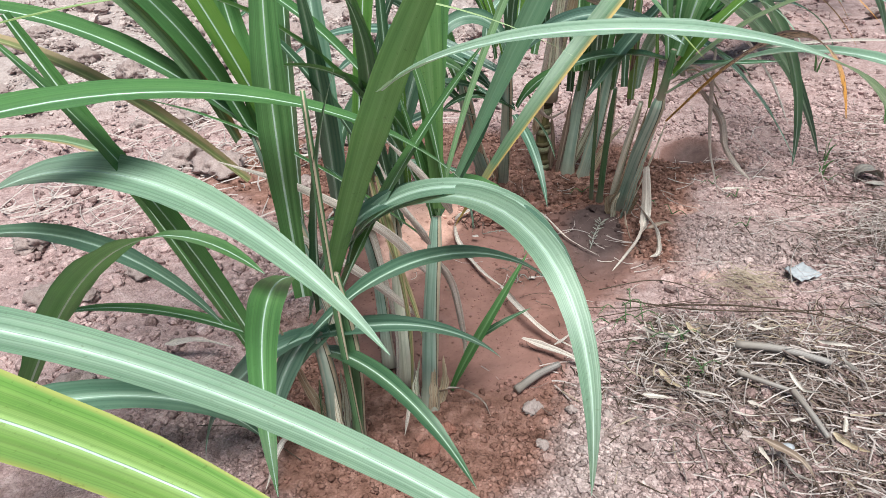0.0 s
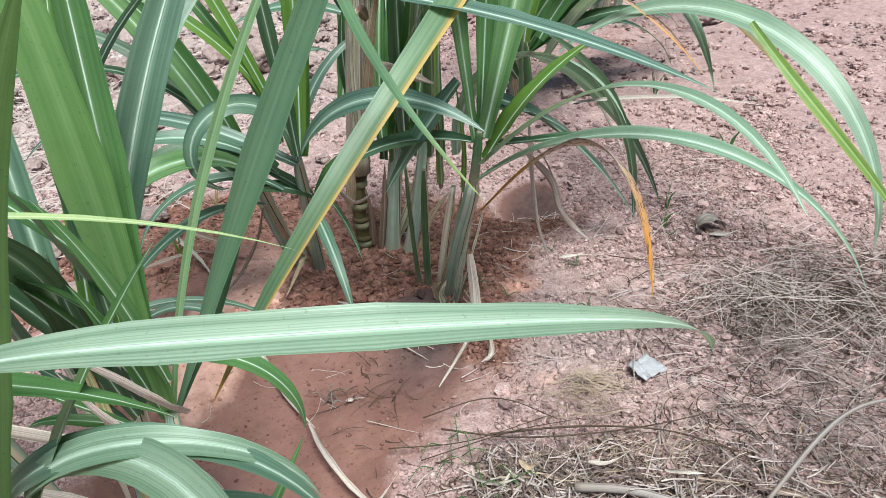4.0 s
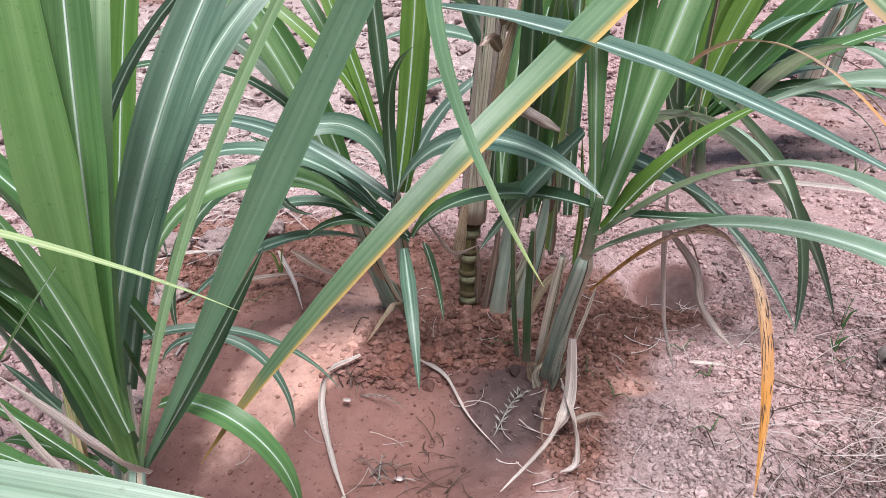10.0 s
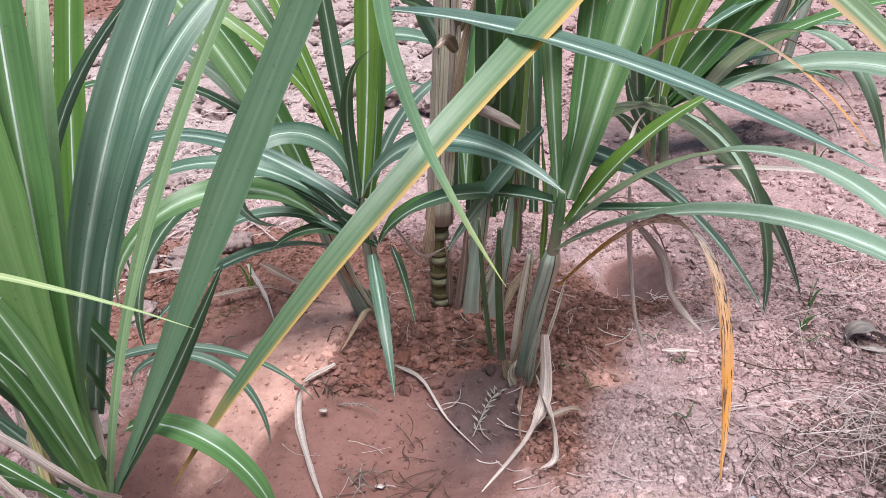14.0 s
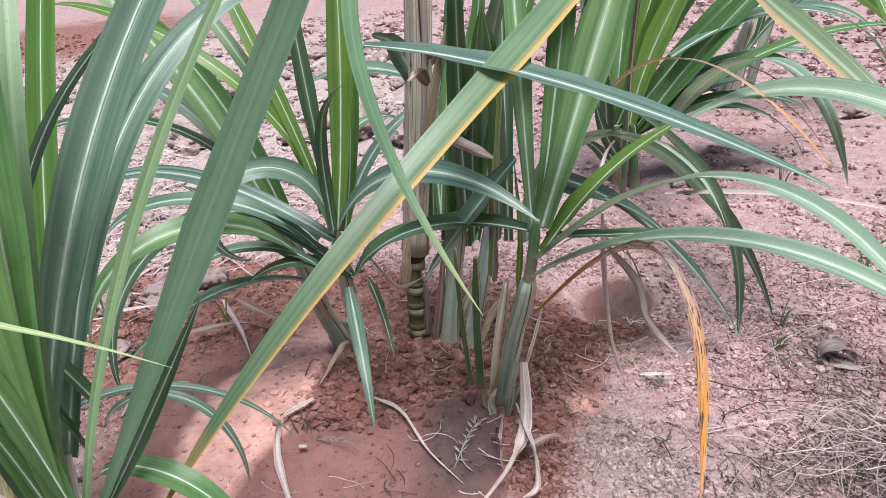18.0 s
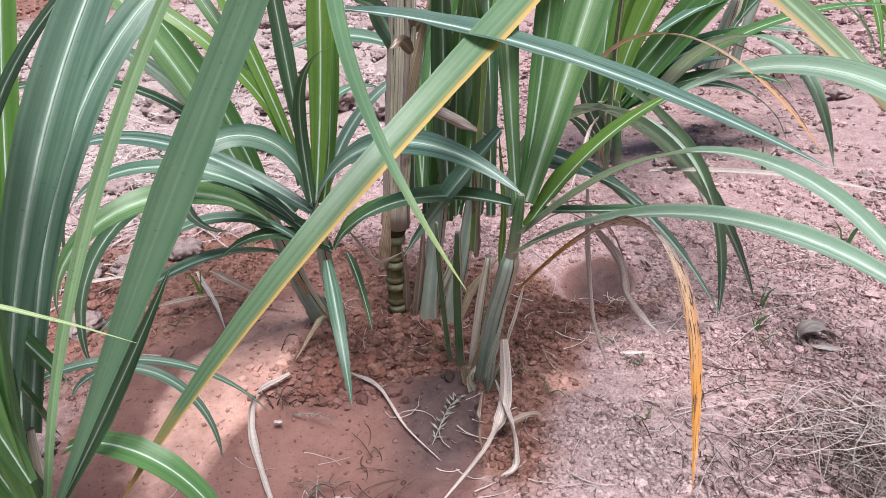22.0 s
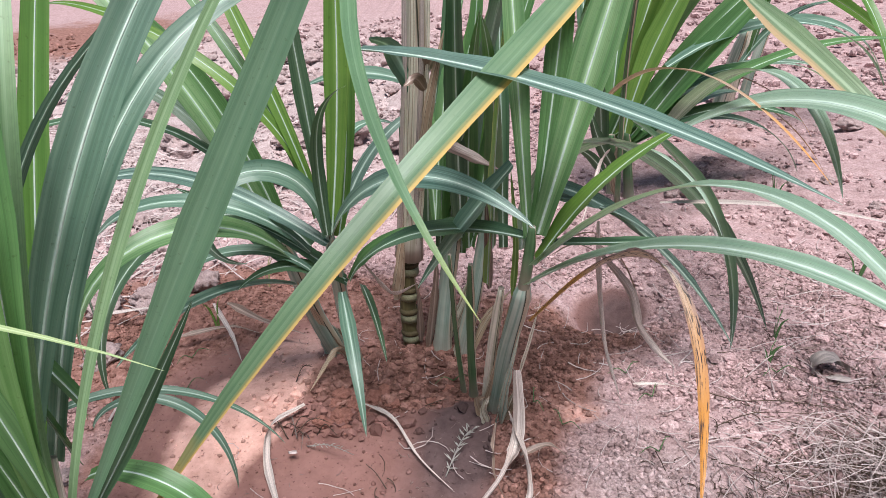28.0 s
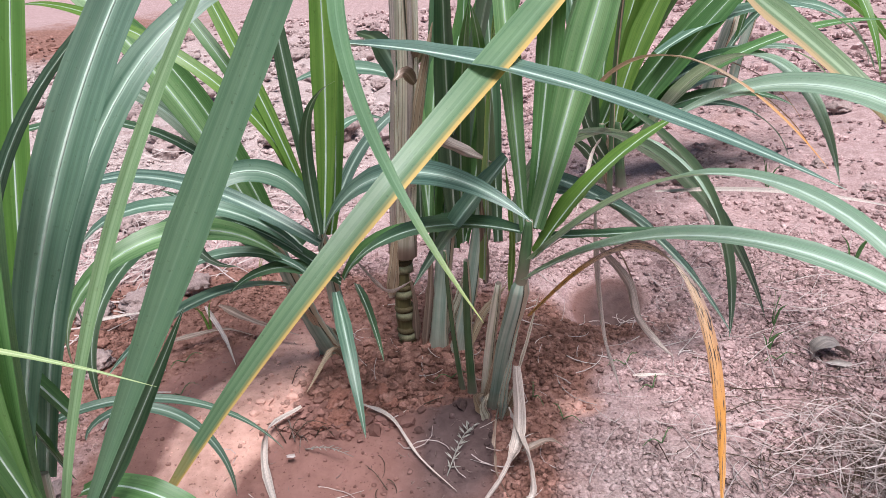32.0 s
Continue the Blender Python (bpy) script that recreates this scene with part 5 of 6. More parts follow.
rod("stick", [(0.417, 0.826, 0.022), (0.473, 0.806, 0.026), (0.528, 0.779, 0.022)], 0.0058, WOOD, "grey weathered stick on dead grass", "stick", 9, 0.8)
rod("stick", [(0.459, 0.732, 0.02), (0.463, 0.696, 0.022), (0.470, 0.650, 0.018)], 0.0045, WOOD, "pale broken stick on dead grass", "stick", 8, 0.8)
rod("stick", [(0.403, 0.772, 0.018), (0.437, 0.744, 0.02), (0.468, 0.731, 0.016)], 0.004, WOOD, "short grey stick on dead grass", "stick", 8, 0.7)
rod("stick", [(0.106, 0.756, 0.014), (0.138, 0.784, 0.016), (0.169, 0.807, 0.013)], 0.0065, WOOD, "split bleached stick on pale crumbs", "stick", 6, 0.7)
rod("stick", [(0.615, 0.754, 0.025), (0.712, 0.811, 0.05), (0.775, 0.836, 0.06), (0.847, 0.850, 0.05)], 0.003, WOOD, "bent pale stem over grey hay", "stick", 7, 0.8)
for pts, r in (
    ([(0.254, 0.988, 0.012), (0.331, 0.997, 0.02), (0.379, 0.986, 0.018), (0.430, 0.944, 0.014)], 0.0016),
    ([(0.276, 0.962, 0.012), (0.379, 0.918, 0.018), (0.523, 0.900, 0.02), (0.667, 0.912, 0.014)], 0.0020),
    ([(0.203, 0.944, 0.012), (0.305, 0.930, 0.016), (0.422, 0.952, 0.014)], 0.0013),
    ([(0.337, 0.937, 0.014), (0.447, 0.920, 0.02), (0.555, 0.889, 0.02), (0.631, 0.840, 0.016)], 0.0024),
    ([(0.242, 0.915, 0.012), (0.367, 0.930, 0.02), (0.461, 0.937, 0.014)], 0.0012),
    ([(0.632, 1.302, 0.012), (0.685, 1.270, 0.014), (0.743, 1.270, 0.012), (0.820, 1.246, 0.012)], 0.0014),
    ([(0.634, 1.218, 0.012), (0.697, 1.242, 0.014), (0.769, 1.240, 0.012)], 0.0012),
    ([(-0.167, 0.647, 0.01), (-0.237, 0.684, 0.03), (-0.318, 0.711, 0.012)], 0.0013),
):
    rod("twig", pts, r * 0.7, TWIG, "thin dark twig lying on dry soil", "twig", 5)


def scrap(at):
    bm = bmesh.new()
    bmesh.ops.create_grid(bm, x_segments=9, y_segments=9, size=0.5)
    for v in bm.verts:
        x, y = v.co.x, v.co.y
        q = Vector((x * 2.3, y * 2.3, 4))
        v.co = Vector((0.042 * x * (1 + 0.25 * noise.noise(q)), 0.036 * y * (1 + 0.3 * noise.noise(q * 1.2)), 0.012 + 0.005 * noise.noise(q * 1.8) + 0.002 * noise.noise(q * 5)))
    bmesh.ops.solidify(bm, geom=bm.faces[:], thickness=0.0008)
    ob = link_mesh("plastic_scrap", bm, WHITE)
    ob.location, ob.rotation_euler = at, (0.1, 0, 0.4)
    tagged(ob, "crumpled white plastic scrap on dry soil", "litter")


scrap((0.583, 1.012, 0.002))


def flat_chip(at, size, mat, label):
    bm = bmesh.new()
    bmesh.ops.create_icosphere(bm, subdivisions=2, radius=1)
    for v in bm.verts:
        v.co = Vector((v.co.x * size, v.co.y * size * 0.7, v.co.z * size * 0.10 + 0.15 * size * v.co.x * v.co.y)) * (1 + 0.55 * noise.noise(v.co * 1.6 + Vector(at) * 30))
    ob = link_mesh("leaf_chip", bm, mat)
    ob.location = at
    tagged(ob, label, "leaf chip")


flat_chip((0.057, 1.200, 0.0), 0.006, STRAW, "small pale leaf chip in a silted hollow")
flat_chip((0.154, 1.078, -0.018), 0.006, STRAW, "small pale leaf chip in a silted hollow")
flat_chip((0.410, 0.626, 0.03), 0.009, WHITE, "small white chip on dead grass")
flat_chip((0.516, 0.558, 0.02), 0.009, TWIG, "small dark chip on dead grass")


def sprig(at, length, az, mat, label, fans=9, lift=0.012, name="sprig"):
    """A little weed: a bent stem with rows of small paired leaflets."""
    root = thing(name, at, label, "weed")
    pts = along([(0, 0, 0), (length * 0.5 * math.cos(az), length * 0.5 * math.sin(az), lift), (length * math.cos(az), length * math.sin(az), lift * 0.4)], 10)
    part("stem", tube(pts, [0.0009 * (1 - 0.06 * i) for i in range(11)], 5), mat, root)
    rnd = random.Random(int(at[0] * 9973 + at[1] * 77))
    for i in range(fans):
        p = pts[1 + int(i / fans * 9)]
        for sgn in (-1, 1):
            a = az + sgn * rnd.uniform(0.35, 1.25)
            l = length * rnd.uniform(0.05, 0.16)
            bm = bmesh.new()
            d, w = Vector((math.cos(a), math.sin(a), rnd.uniform(0.1, 0.5))), Vector((-math.sin(a), math.cos(a), 0)) * l * 0.07
            vs = [bm.verts.new(p + q) for q in (d * 0, d * l * 0.5 + w, d * l + Vector((0, 0, -0.001)), d * l * 0.5 - w)]
            mid = bm.verts.new(p + d * l * 0.5 + Vector((0, 0, -0.0012)))
            for j in range(4):
                bm.faces.new((vs[j], vs[(j + 1) % 4], mid))
            part("leaflet", bm, mat, root)
    return root


sprig((0.268, 1.170, -0.022), 0.105, 1.15, PALEWEED, "grey-green feathery sprig on wet silt", 26, 0.02)
sprig((0.053, 1.239, -0.002), 0.05, 0.3, TWIG, "dark withered sprig in a silted hollow", 8, 0.022)
sprig((0.044, 1.230, -0.002), 0.045, 2.4, TWIG, "dark withered sprig in a silted hollow", 8, 0.02)
sprig((0.072, 1.221, -0.008), 0.075, -0.35, PALEWEED, "dry feathery sprig in a silted hollow", 8)
sprig((0.111, 1.079, -0.024), 0.055, 0.4, DEADLEAF, "grey withered sprig in a silted hollow", 8, 0.016)
sprig((0.131, 1.080, -0.024), 0.05, 2.6, DEADLEAF, "grey withered sprig in a silted hollow", 7, 0.016)
sprig((0.032, 1.342, 0.012), 0.04, 1.0, TWIG, "dark withered sprig on red soil", 8, 0.02)
for k in range(5):
    sprig((0.048 + 0.009 * k, 1.236 - 0.007 * (k % 2), -0.001), 0.034, 0.7 + 1.3 * k, (TWIG, DEADLEAF)[k % 2], "dark withered plant clump in a silted hollow", 7, 0.024)
    sprig((0.118 + 0.010 * k, 1.084 - 0.008 * (k % 2), -0.022), 0.034, 0.3 + 1.2 * k, (DEADLEAF, PALEWEED)[k % 2], "pale withered plant clump in a silted hollow", 7, 0.020)
for at, az in (((0.215, 1.06, -0.018), 0.9), ((0.19, 1.15, -0.022), 2.2), ((0.235, 1.30, -0.004), 0.1), ((-0.03, 1.36, 0.03), 1.1)):
    sprig(at, 0.055, az, TWIG, "thin dark withered stem on silt", 3, 0.008)
for x, y in ((0.281, 0.939), (0.266, 0.903), (0.293, 0.906), (0.340, 0.847), (0.349, 0.776), (0.299, 0.851)):
    for k in range(3):
        sprig((x + 0.012 * k - 0.01, y + 0.008 * (k % 2), 0.008), 0.04, 1.3 + 2.0 * k + x * 9, WEED, "small green weed among dead grass", 7, 0.018, "weed")
for x, y in ((0.542, 1.352), (0.568, 1.292), (0.395, 1.287), (-0.141, 1.342), (-0.163, 1.431), (0.765, 1.343), (0.277, 1.345), (0.431, 1.235), (-0.279, 1.295), (0.550, 1.176)):
    for k in range(2):
        sprig((x, y, 0.008), 0.03, 2.6 * k + x * 13, WEED, "tiny green seedling on dry crumbs", 5, 0.012, "seedling")


def grass_tuft(at, count, height, mat, label, lean=0.4):
    root = thing("grass_tuft", at, label, "grass")
    rnd = random.Random(int(at[0] * 1000 + at[1] * 10))
    for i in range(count):
        a, h = rnd.uniform(0, 6.28), height * rnd.uniform(0.621, 1.021)
        d = Vector((math.cos(a), math.sin(a), 0)) * h * lean * rnd.uniform(0.424, 1.137)
        sheath(root, [Vector((0, 0, -0.004)) + d * 0.05, d * 0.4 + Vector((0, 0, h * 0.6)), d + Vector((0, 0, h * 0.9))], rnd.uniform(0.003, 0.005), mat, math.degrees(a), name="blade")


grass_tuft((0.762, 1.372, 0.0), 4, 0.06, "mid", "small green grass tuft on dry crumbs")
grass_tuft((0.801, 1.445, 0.0), 3, 0.07, "mid", "small green grass tuft on dry crumbs")
grass_tuft((1.012, 1.617, 0.0), 4, 0.10, "mid", "small green grass tuft on dry crumbs")
grass_tuft((1.02, 2.02, 0.0), 4, 0.10, "mid", "small green grass tuft on dry crumbs")
grass_tuft((-0.152, 1.535, 0.0), 3, 0.08, "lime", "yellow-green grass tuft among clods")
grass_tuft((-0.096, 1.682, 0.0), 3, 0.10, "dryleaf", "half-dry grass tuft among clods")

# ---- straw, crumbs and clods ----
rng = np.random.default_rng(5)


def strands(name, mat, centres, count, length, radius, heap, label, tangle=0.6):
    """Dead grass: many bent three-sided stems, strewn round the given centres."""
    V, Fc = [], []
    for i in range(count):
        cx, cy, rx, ry, way, spreadway = centres[i % len(centres)]
        q = rng.normal(0, 0.55, 2)
        x, y = cx + rx * q[0], cy + ry * q[1]
        a = way + rng.normal(0, spreadway)
        L, r = length * rng.uniform(0.431, 1.235), radius * rng.uniform(0.641, 1.315)
        curl, tilt = rng.normal(0, tangle), rng.normal(0.0, 0.18)
        fall = math.exp(-(q[0] ** 2 + q[1] ** 2))
        z0 = rough_at(x, y) + r + heap * fall * rng.uniform(0, 1)
        base = len(V)
        n = 5
        px, py, pz = x - math.cos(a) * L / 2, y - math.sin(a) * L / 2, z0
        for k in range(n + 1):
            s = k / n
            b = a + curl * (s - 0.5) * 2
            zz = max(pz + tilt * L * (s - 0.5) + 0.02 * math.sin(3.1 * s + x * 40) * tangle * heap * 20, float(ground_height(px, py)[0]) + r * 0.5)
            nx, ny = -math.sin(b) * r, math.cos(b) * r
            taper = 1 - 0.5 * s
            V.append((px + nx * taper, py + ny * taper, zz - r * 0.5 * taper))
            V.append((px - nx * taper, py - ny * taper, zz - r * 0.5 * taper))
            V.append((px, py, zz + r * taper))
            px, py = px + math.cos(b) * L / n, py + math.sin(b) * L / n
        for k in range(n):
            o = base + 3 * k
            for u, w in ((0, 1), (1, 2), (2, 0)):
                Fc.append((o + u, o + w, o + 3 + w, o + 3 + u))
    me = bpy.data.meshes.new(name)
    me.from_pydata(V, [], Fc)
    me.materials.append(mat)
    tagged(new(name, me), label, "dead grass", kind="stuff")


HEAP = [(0.413, 0.700, 0.20, 0.15, -0.9, 1.0), (0.346, 0.786, 0.13, 0.09, -0.6, 1.0), (0.490, 0.592, 0.16, 0.14, -0.8, 1.0), (0.532, 0.792, 0.17, 0.14, -0.3, 1.2), (0.638, 0.662, 0.20, 0.19, 0.3, 1.5), (0.39, 0.87, 0.10, 0.05, 0.1, 1.2)]
HAY = [(0.900, 0.928, 0.17, 0.18, 0.6, 1.5), (0.960, 1.108, 0.19, 0.17, 1.0, 1.5), (0.802, 0.763, 0.16, 0.14, 0.3, 1.5), (1.050, 1.012, 0.20, 0.25, 0.5, 1.5), (0.80, 1.0, 0.22, 0.22, 0.8, 1.5)]
HEAP += [(0.62, 0.74, 0.20, 0.14, -0.7, 0.9), (0.72, 0.64, 0.20, 0.16, -0.6, 1.1), (0.46, 0.80, 0.16, 0.06, -0.5, 0.8)]
HAY += [(0.80, 1.08, 0.09, 0.10, 0.7, 1.5), (0.74, 0.90, 0.13, 0.12, 0.2, 1.5)]
strands("dead_grass", STRAW, HEAP, 1000, 0.050, 0.0010, 0.022, "bleached dead grass heaped on the soil", 0.3)
strands("dead_grass", BROWNSTRAW, HEAP, 1700, 0.050, 0.0009, 0.018, "brown dead grass heaped on the soil", 0.5)
strands("dead_grass", TWIG, HEAP, 2000, 0.026, 0.0010, 0.010, "dark plant bits among dead grass", 0.5)
strands("dead_grass", GREYSTRAW, HEAP, 600, 0.055, 0.0008, 0.018, "grey dead grass heaped on the soil", 0.5)
strands("dead_grass", GREYSTRAW, HAY, 700, 0.10, 0.0005, 0.045, "fine grey hay tangled on the soil", 0.7)
strands("dead_grass", STRAW, HAY, 380, 0.12, 0.0005, 0.05, "long bleached hay stems on the soil", 0.45)
strands("dead_grass", TWIG, HAY, 900, 0.06, 0.0007, 0.02, "dark hay stems tangled on the soil", 0.6)
HAYEDGE = [(0.99, 1.15, 0.14, 0.14, 0.9, 1.5), (1.02, 0.98, 0.15, 0.15, 0.4, 1.5), (0.94, 1.05, 0.10, 0.12, 1.2, 1.5), (0.84, 1.12, 0.07, 0.08, 0.6, 1.5)]
strands("dead_grass", STRAW, HAYEDGE, 260, 0.14, 0.0006, 0.06, "bleached hay stems tangled on the soil", 0.35)
strands("dead_grass", TWIG, HAYEDGE, 700, 0.09, 0.0006, 0.03, "dark hay stems tangled on the soil", 0.5)
strands("dead_grass", GOLDSTRAW, HEAP, 200, 0.045, 0.0010, 0.020, "golden broken stems among dead grass", 0.3)
pick = random.Random(11)
for k in range(44):
    cx, cy, rx, ry, way, _ = HEAP[k % len(HEAP)]
    x, y, a = cx + rx * pick.gauss(0, 0.5), cy + ry * pick.gauss(0, 0.5), way + pick.gauss(0, 0.7)
    half, lift = pick.uniform(0.012, 0.040), pick.uniform(0.010, 0.026)
    tone = pick.choice(("straw", "straw", "brown", "greydead", "dry"))
    word = {"straw": "bleached", "brown": "brown", "greydead": "grey", "dry": "tan"}[tone]
    pts = [(x + f * half * math.cos(a) + 0.004 * math.sin(5 * f), y + f * half * math.sin(a), rough_at(x, y) + lift + 0.006 * f * f * (k % 3)) for f in (-1, 0, 1)]
    lying("dead_leaf", pts, pick.uniform(0.003, 0.008), tone, word + " broken leaf piece on dead grass", roll=pick.uniform(20, 160))
strands("dead_grass", GOLDSTRAW, [(0.489, 0.974, 0.055, 0.035, -0.75, 0.28), (0.517, 1.004, 0.06, 0.02, -0.25, 0.3), (0.539, 0.870, 0.05, 0.03, 0.5, 0.5)], 150, 0.08, 0.0006, 0.022, "golden dead grass tuft on the soil", 0.8)
strands("dead_grass", STRAW, [(0.580, 1.173, 0.45, 0.35, 0.3, 1.5), (0.701, 1.454, 0.5, 0.4, 0.3, 1.5)], 260, 0.07, 0.0008, 0.004, "scattered straw on dry soil", 0.8)
strands("dead_grass", STRAW, [(-0.414, 1.876, 0.35, 0.25, 0.3, 1.5), (-0.762, 1.529, 0.35, 0.3, 0.2, 1.5), (-0.478, 2.153, 0.5, 0.2, 0.1, 1.2), (-0.828, 2.444, 0.6, 0.4, 0.1, 1.5)], 900, 0.12, 0.0016, 0.02, "scattered straw among clods", 0.6)
strands("dead_grass", BROWNSTRAW, [(0.10, 1.15, 0.2, 0.16, 0.3, 1.5), (0.25, 1.2, 0.12, 0.12, 0.3, 1.5), (0.0, 1.4, 0.2, 0.12, 0.3, 1.5), (0.55, 1.2, 0.3, 0.3, 0, 1.5)], 220, 0.011, 0.0005, 0.001, "tiny brown plant bits on silt", 0.6)
strands("dead_grass", TWIG, [(0.322, 0.879, 0.10, 0.05, 0.1, 1.0), (0.295, 0.791, 0.10, 0.06, -0.6, 1.0), (0.191, 1.057, 0.1, 0.1, 0, 1.5)], 80, 0.05, 0.0007, 0.012, "dark plant bits on the soil", 0.7)


def lump(sub, seed, rough=0.35):
    """Points and faces of one broken lump of soil about 2 across."""
    bm = bmesh.new()
    bmesh.ops.create_icosphere(bm, subdivisions=sub, radius=1)
    for v in bm.verts:
        q = v.co * 1.1 + Vector((seed * 3.7, seed * 1.9, seed))
        v.co *= 1 + rough * noise.noise(q) + 0.6 * rough * noise.noise(q * 2.6) + (0.5 * rough * noise.noise(q * 5.5) + 0.3 * rough * noise.noise(q * 11) if sub > 2 else 0)
        v.co.z *= 0.72
    bm.verts.ensure_lookup_table()
    out = np.array([v.co for v in bm.verts]), [tuple(v.index for v in f.verts) for f in bm.faces]
    bm.free()
    return out


SHAPES = [lump(1, s, 0.55) for s in range(12)]


def crumbs(name, places, label, broken=False):
    """Loose crumbs: places are rows of x, y and size."""
    V, Fc, n, own, dusty = [], [], 0, [], []
    for x, y, r in places:
        vs, fs = SHAPES[rng.integers(12)]
        a = rng.uniform(0, 6.28)
        c, s = math.cos(a), math.sin(a)
        k = vs * (r * rng.uniform(0.7, 1.3, 3))
        V.append(np.stack([c * k[:, 0] - s * k[:, 1] + x, s * k[:, 0] + c * k[:, 1] + y, k[:, 2] + rough_at(x, y) + r * 0.28], 1))
        Fc += [tuple(i + n for i in f) for f in fs]
        n += len(vs)
        own.append(np.tile([float(q) for q in (*earth(x, y), wet_and_shade(x, y))], (len(vs), 1)))
        dusty.append(np.full(len(vs), float(paleness(x, y))))
    me = bpy.data.meshes.new(name)
    me.from_pydata(np.concatenate(V).tolist(), [], Fc)
    me.attributes.new("earth", "FLOAT_COLOR", "POINT").data.foreach_set("color", np.concatenate(own).astype(np.float32).ravel())
    me.attributes.new("pale", "FLOAT", "POINT").data.foreach_set("value", np.concatenate(dusty).astype(np.float32))
    me.materials.append(LOOSE)
    if not broken:
        me.shade_smooth()
    tagged(new(name, me), label, "soil crumbs", kind="stuff")


def strew(count, x0, x1, y0, y1, small, large, keep, steep=2.2):
    out = []
    while len(out) < count:
        x, y = rng.uniform(x0, x1), rng.uniform(y0, y1)
        if rng.random() < keep(x, y):
            out.append((x, y, small * (large / small) ** (rng.random() ** steep)))
    return out


def dryness(x, y):
    patch = 0.12 + 1.0 * min(1.0, max(0.0, 0.5 + 2.2 * noise.fractal(Vector((x * 7, y * 7, 3)), 1.0, 2.0, 3)))
    red, silt, crust = earth(x, y)
    return patch * max(0.0, 1 - 1.6 * float(silt) - 0.8 * float(crust)) * (1 - 0.75 * float(red))


def redness(x, y):
    red, silt, crust = earth(x, y)
    return max(0.0, float(red) - 1.3 * float(silt) - float(crust))


crumbs("soil_crumbs", strew(66000, -0.35, 1.25, 0.55, 1.8, 0.0011, 0.0048, dryness, 1.9), "pale pinkish soil crumbs scattered on the field")
crumbs("soil_crumbs", strew(2200, -0.3, 1.3, 0.55, 1.9, 0.004, 0.0115, dryness, 2.4), "coarse pinkish soil crumbs scattered on the field", True)
crumbs("soil_crumbs", strew(20000, -1.5, 2.0, 1.6, 3.2, 0.0022, 0.011, dryness, 2.2), "pale pinkish soil crumbs scattered on the field", True)
crumbs("soil_crumbs", strew(9000, -2.8, 3.2, 2.8, 5.5, 0.006, 0.026, dryness, 1.8), "pale soil crumbs on the far field", True)
crumbs("soil_crumbs", strew(2500, -1.0, -0.3, 0.7, 1.7, 0.003, 0.014, dryness), "pale soil crumbs scattered on the field")
crumbs("soil_crumbs", strew(4200, 0.08, 0.32, 0.55, 0.80, 0.0009, 0.0040, lambda x, y: 1 - float(bump_at(x, y, 0.08, 0.74, 0.07, 0.06))), "pale soil crumbs beside a sugarcane plant")
crumbs("soil_crumbs", strew(4500, -0.4, 0.6, 0.55, 1.75, 0.0016, 0.006, redness), "reddish damp soil crumbs scattered on the field")
crumbs("soil_crumbs", strew(700, 0.06, 0.32, 1.28, 1.42, 0.002, 0.009, lambda x, y: float(bump_at(x, y, 0.17, 1.35, 0.1, 0.05))), "red crumbly soil pulled up round the cane", True)

crumbs("soil_crumbs", strew(1500, 0.30, 0.52, 1.02, 1.52, 0.0014, 0.0065, lambda x, y: float(bump_at(x, y, 0.385, 1.17, 0.035, 0.13, 0.25) + bump_at(x, y, 0.43, 1.38, 0.06, 0.10))), "reddish crumbs along the edge of wet silt")
crumbs("soil_crumbs", strew(900, -0.02, 0.36, 1.24, 1.50, 0.003, 0.011, lambda x, y: float(bump_at(x, y, 0.12, 1.30, 0.09, 0.05) + 0.8 * bump_at(x, y, 0.24, 1.42, 0.10, 0.05))), "red crumbly soil pulled up round the cane", True)

CLODS = [lump(4, 20 + s, 0.5) for s in range(6)]
CLOD_MESHES = {}


def clod(x, y, r, mat, label):
    k = rng.integers(6)
    key = (int(k), mat.name)
    if key not in CLOD_MESHES:
        me = bpy.data.meshes.new("clod")
        me.from_pydata(CLODS[k][0].tolist(), [], CLODS[k][1])
        me.materials.append(mat)
        me.shade_smooth()
        CLOD_MESHES[key] = me
    ob = new("clod", CLOD_MESHES[key])
    ob.location = (x, y, rough_at(x, y) + r * 0.32)
    ob.rotation_euler = (0, 0, rng.uniform(0, 6.28))
    ob.scale = (r * rng.uniform(0.833, 1.152), r * rng.uniform(0.831, 1.103), r * rng.uniform(0.774, 1.009))
    tagged(ob, label, "soil clod", "clods on the field")


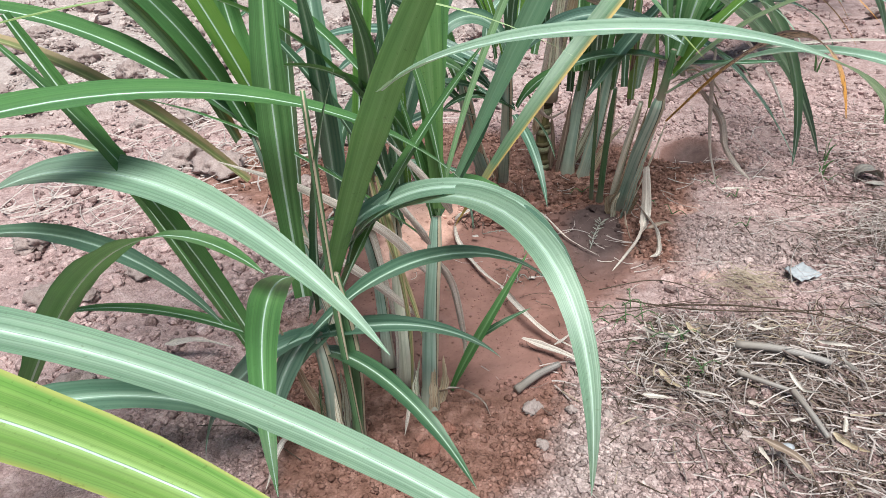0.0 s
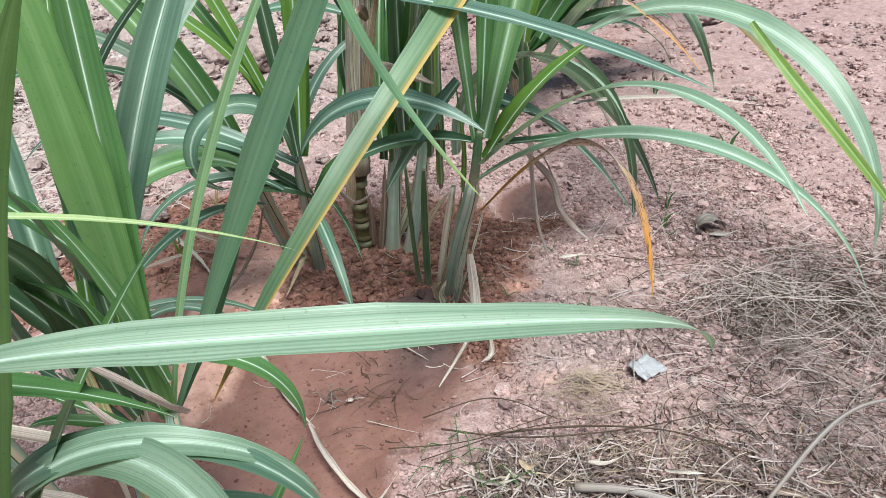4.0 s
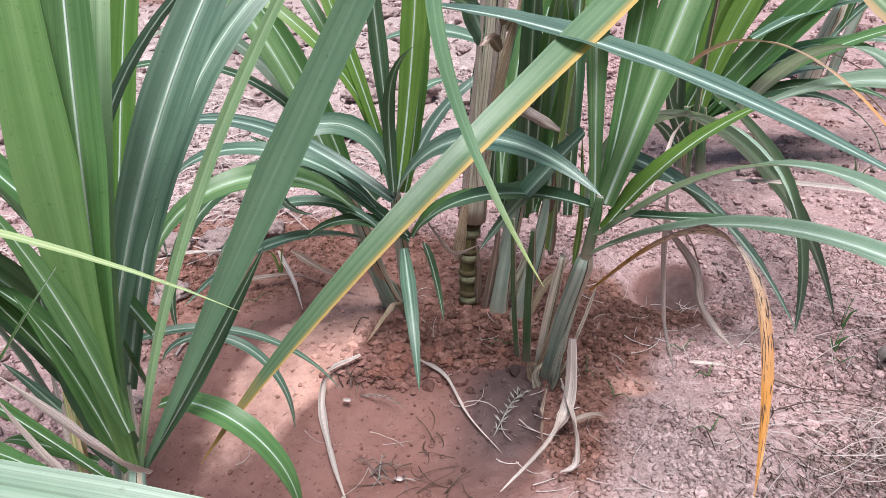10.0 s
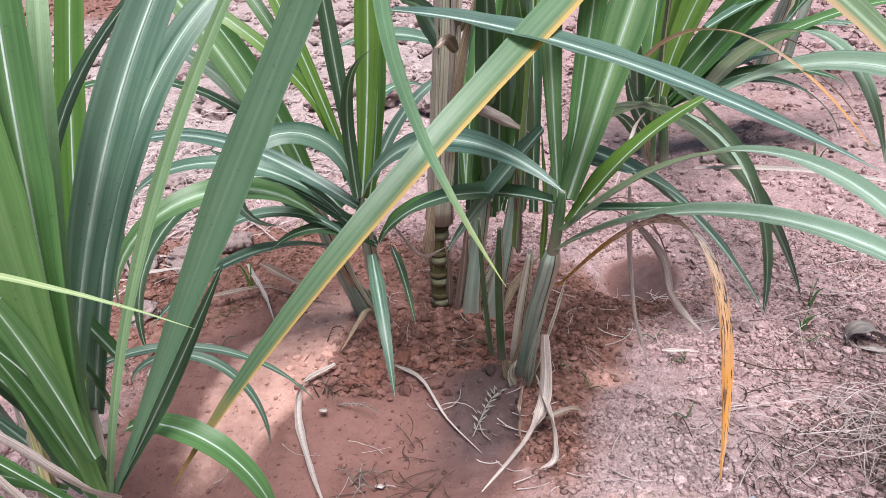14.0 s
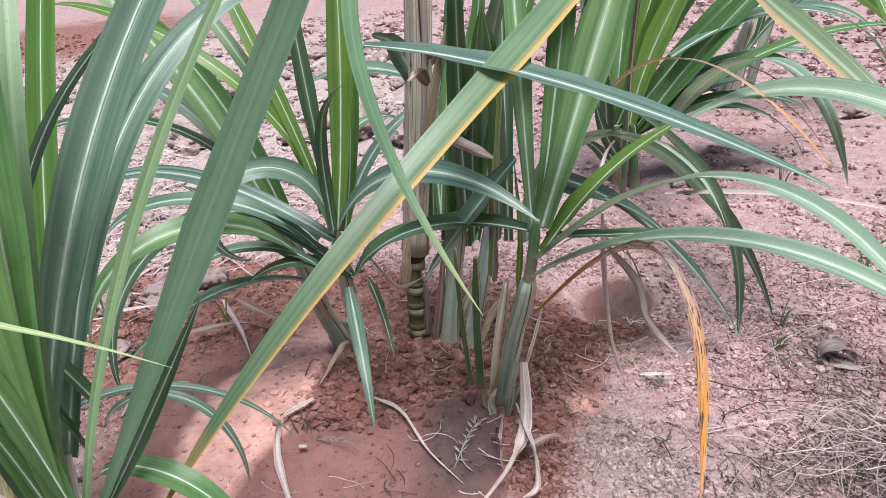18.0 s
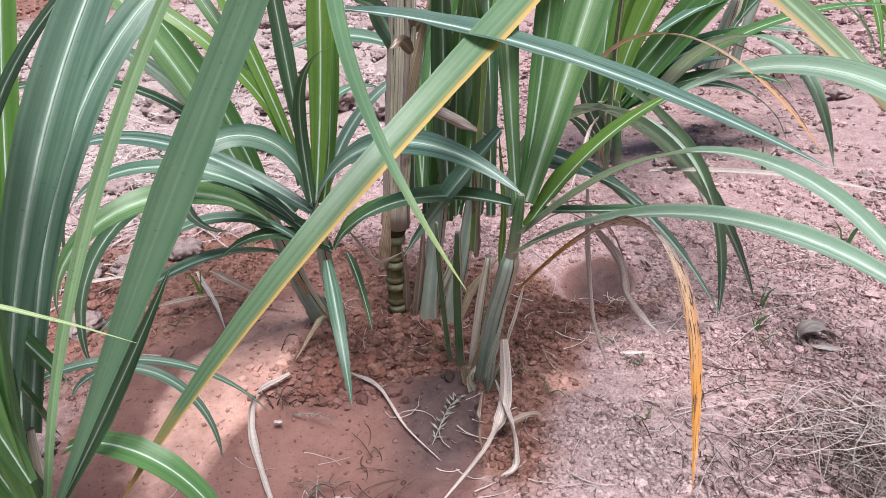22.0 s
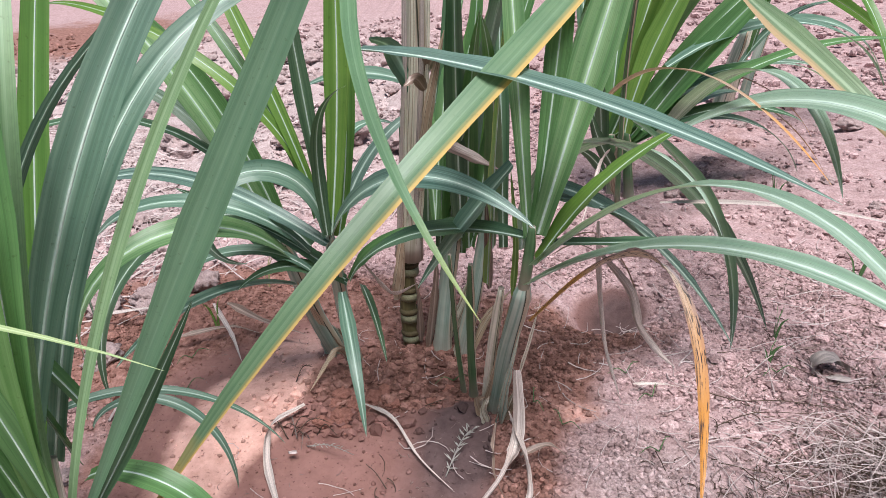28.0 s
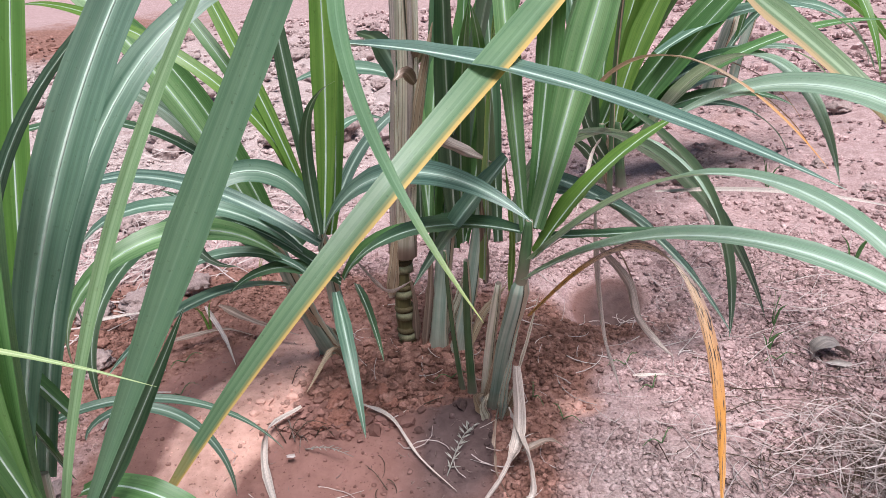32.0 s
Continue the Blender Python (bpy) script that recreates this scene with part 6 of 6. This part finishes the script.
for x, y, r in ((-0.319, 1.638, 0.034), (-0.691, 1.032, 0.03), (-0.618, 1.026, 0.022), (-0.531, 1.555, 0.05), (-0.322, 1.440, 0.03), (-0.640, 1.601, 0.05), (-0.819, 1.237, 0.035), (-0.533, 0.806, 0.03), (-0.243, 1.156, 0.016), (-0.556, 1.121, 0.025), (-0.396, 1.613, 0.03), (-0.235, 1.694, 0.035)):
    clod(x, y, r, CLOD, "pale broken soil clod behind the plants")
for x, y, r in ((0.124, 0.727, 0.011), (0.175, 0.720, 0.007), (0.133, 0.663, 0.008), (0.203, 0.677, 0.007), (0.221, 0.711, 0.006), (0.639, 0.979, 0.008), (0.667, 0.939, 0.009), (0.613, 0.904, 0.007), (0.380, 0.672, 0.010)):
    clod(x, y, r, PALECLOD, "pale crumbly clod on dry soil")
for x, y, r in ((0.154, 1.317, 0.013), (0.130, 1.299, 0.014), (0.113, 1.276, 0.015), (0.100, 1.297, 0.011), (0.144, 1.283, 0.010), (0.174, 1.330, 0.010), (0.187, 1.304, 0.009), (0.243, 1.309, 0.008), (0.271, 1.331, 0.009), (0.121, 1.256, 0.009), (0.086, 1.264, 0.012), (0.107, 1.321, 0.013), (0.015, 0.693, 0.010), (-0.008, 0.664, 0.011)):
    clod(x, y, r, REDCLOD, "red damp soil clod beside sugarcane stems")
for i in range(190):
    x, y = rng.uniform(-2.2, 0.35), rng.uniform(1.8, 4.2)
    clod(x, y, 0.016 + 0.045 * rng.random() ** 2, CLOD, "pale broken soil clod behind the plants")
for i in range(26):
    x, y = rng.uniform(0.667, 1.693), rng.uniform(1.7, 3.3)
    clod(x, y, 0.010 + 0.022 * rng.random() ** 2, CLOD, "small pale soil clod on the open field")

crumbs("soil_crumbs", strew(1500, -0.25, 0.45, 0.85, 1.55, 0.0008, 0.0038, lambda x, y: float(earth(x, y)[1])), "reddish loose crumbs lying on smooth silt")

STRAY = [(0.76, 1.20, 0.14, 0.12, 0.9, 0.9), (0.86, 1.36, 0.16, 0.14, 0.7, 1.0), (0.70, 1.10, 0.12, 0.10, 0.4, 1.0), (0.95, 1.60, 0.20, 0.16, 0.5, 1.2)]
strands("dead_grass", STRAW, STRAY, 70, 0.17, 0.0008, 0.03, "long pale straw stems strewn on dry crumbs", 0.55)
strands("dead_grass", BROWNSTRAW, STRAY, 260, 0.05, 0.0008, 0.008, "short brown straw strewn on dry crumbs", 0.6)
strands("dead_grass", TWIG, STRAY, 700, 0.020, 0.0008, 0.004, "dark plant bits strewn on dry crumbs", 0.6)
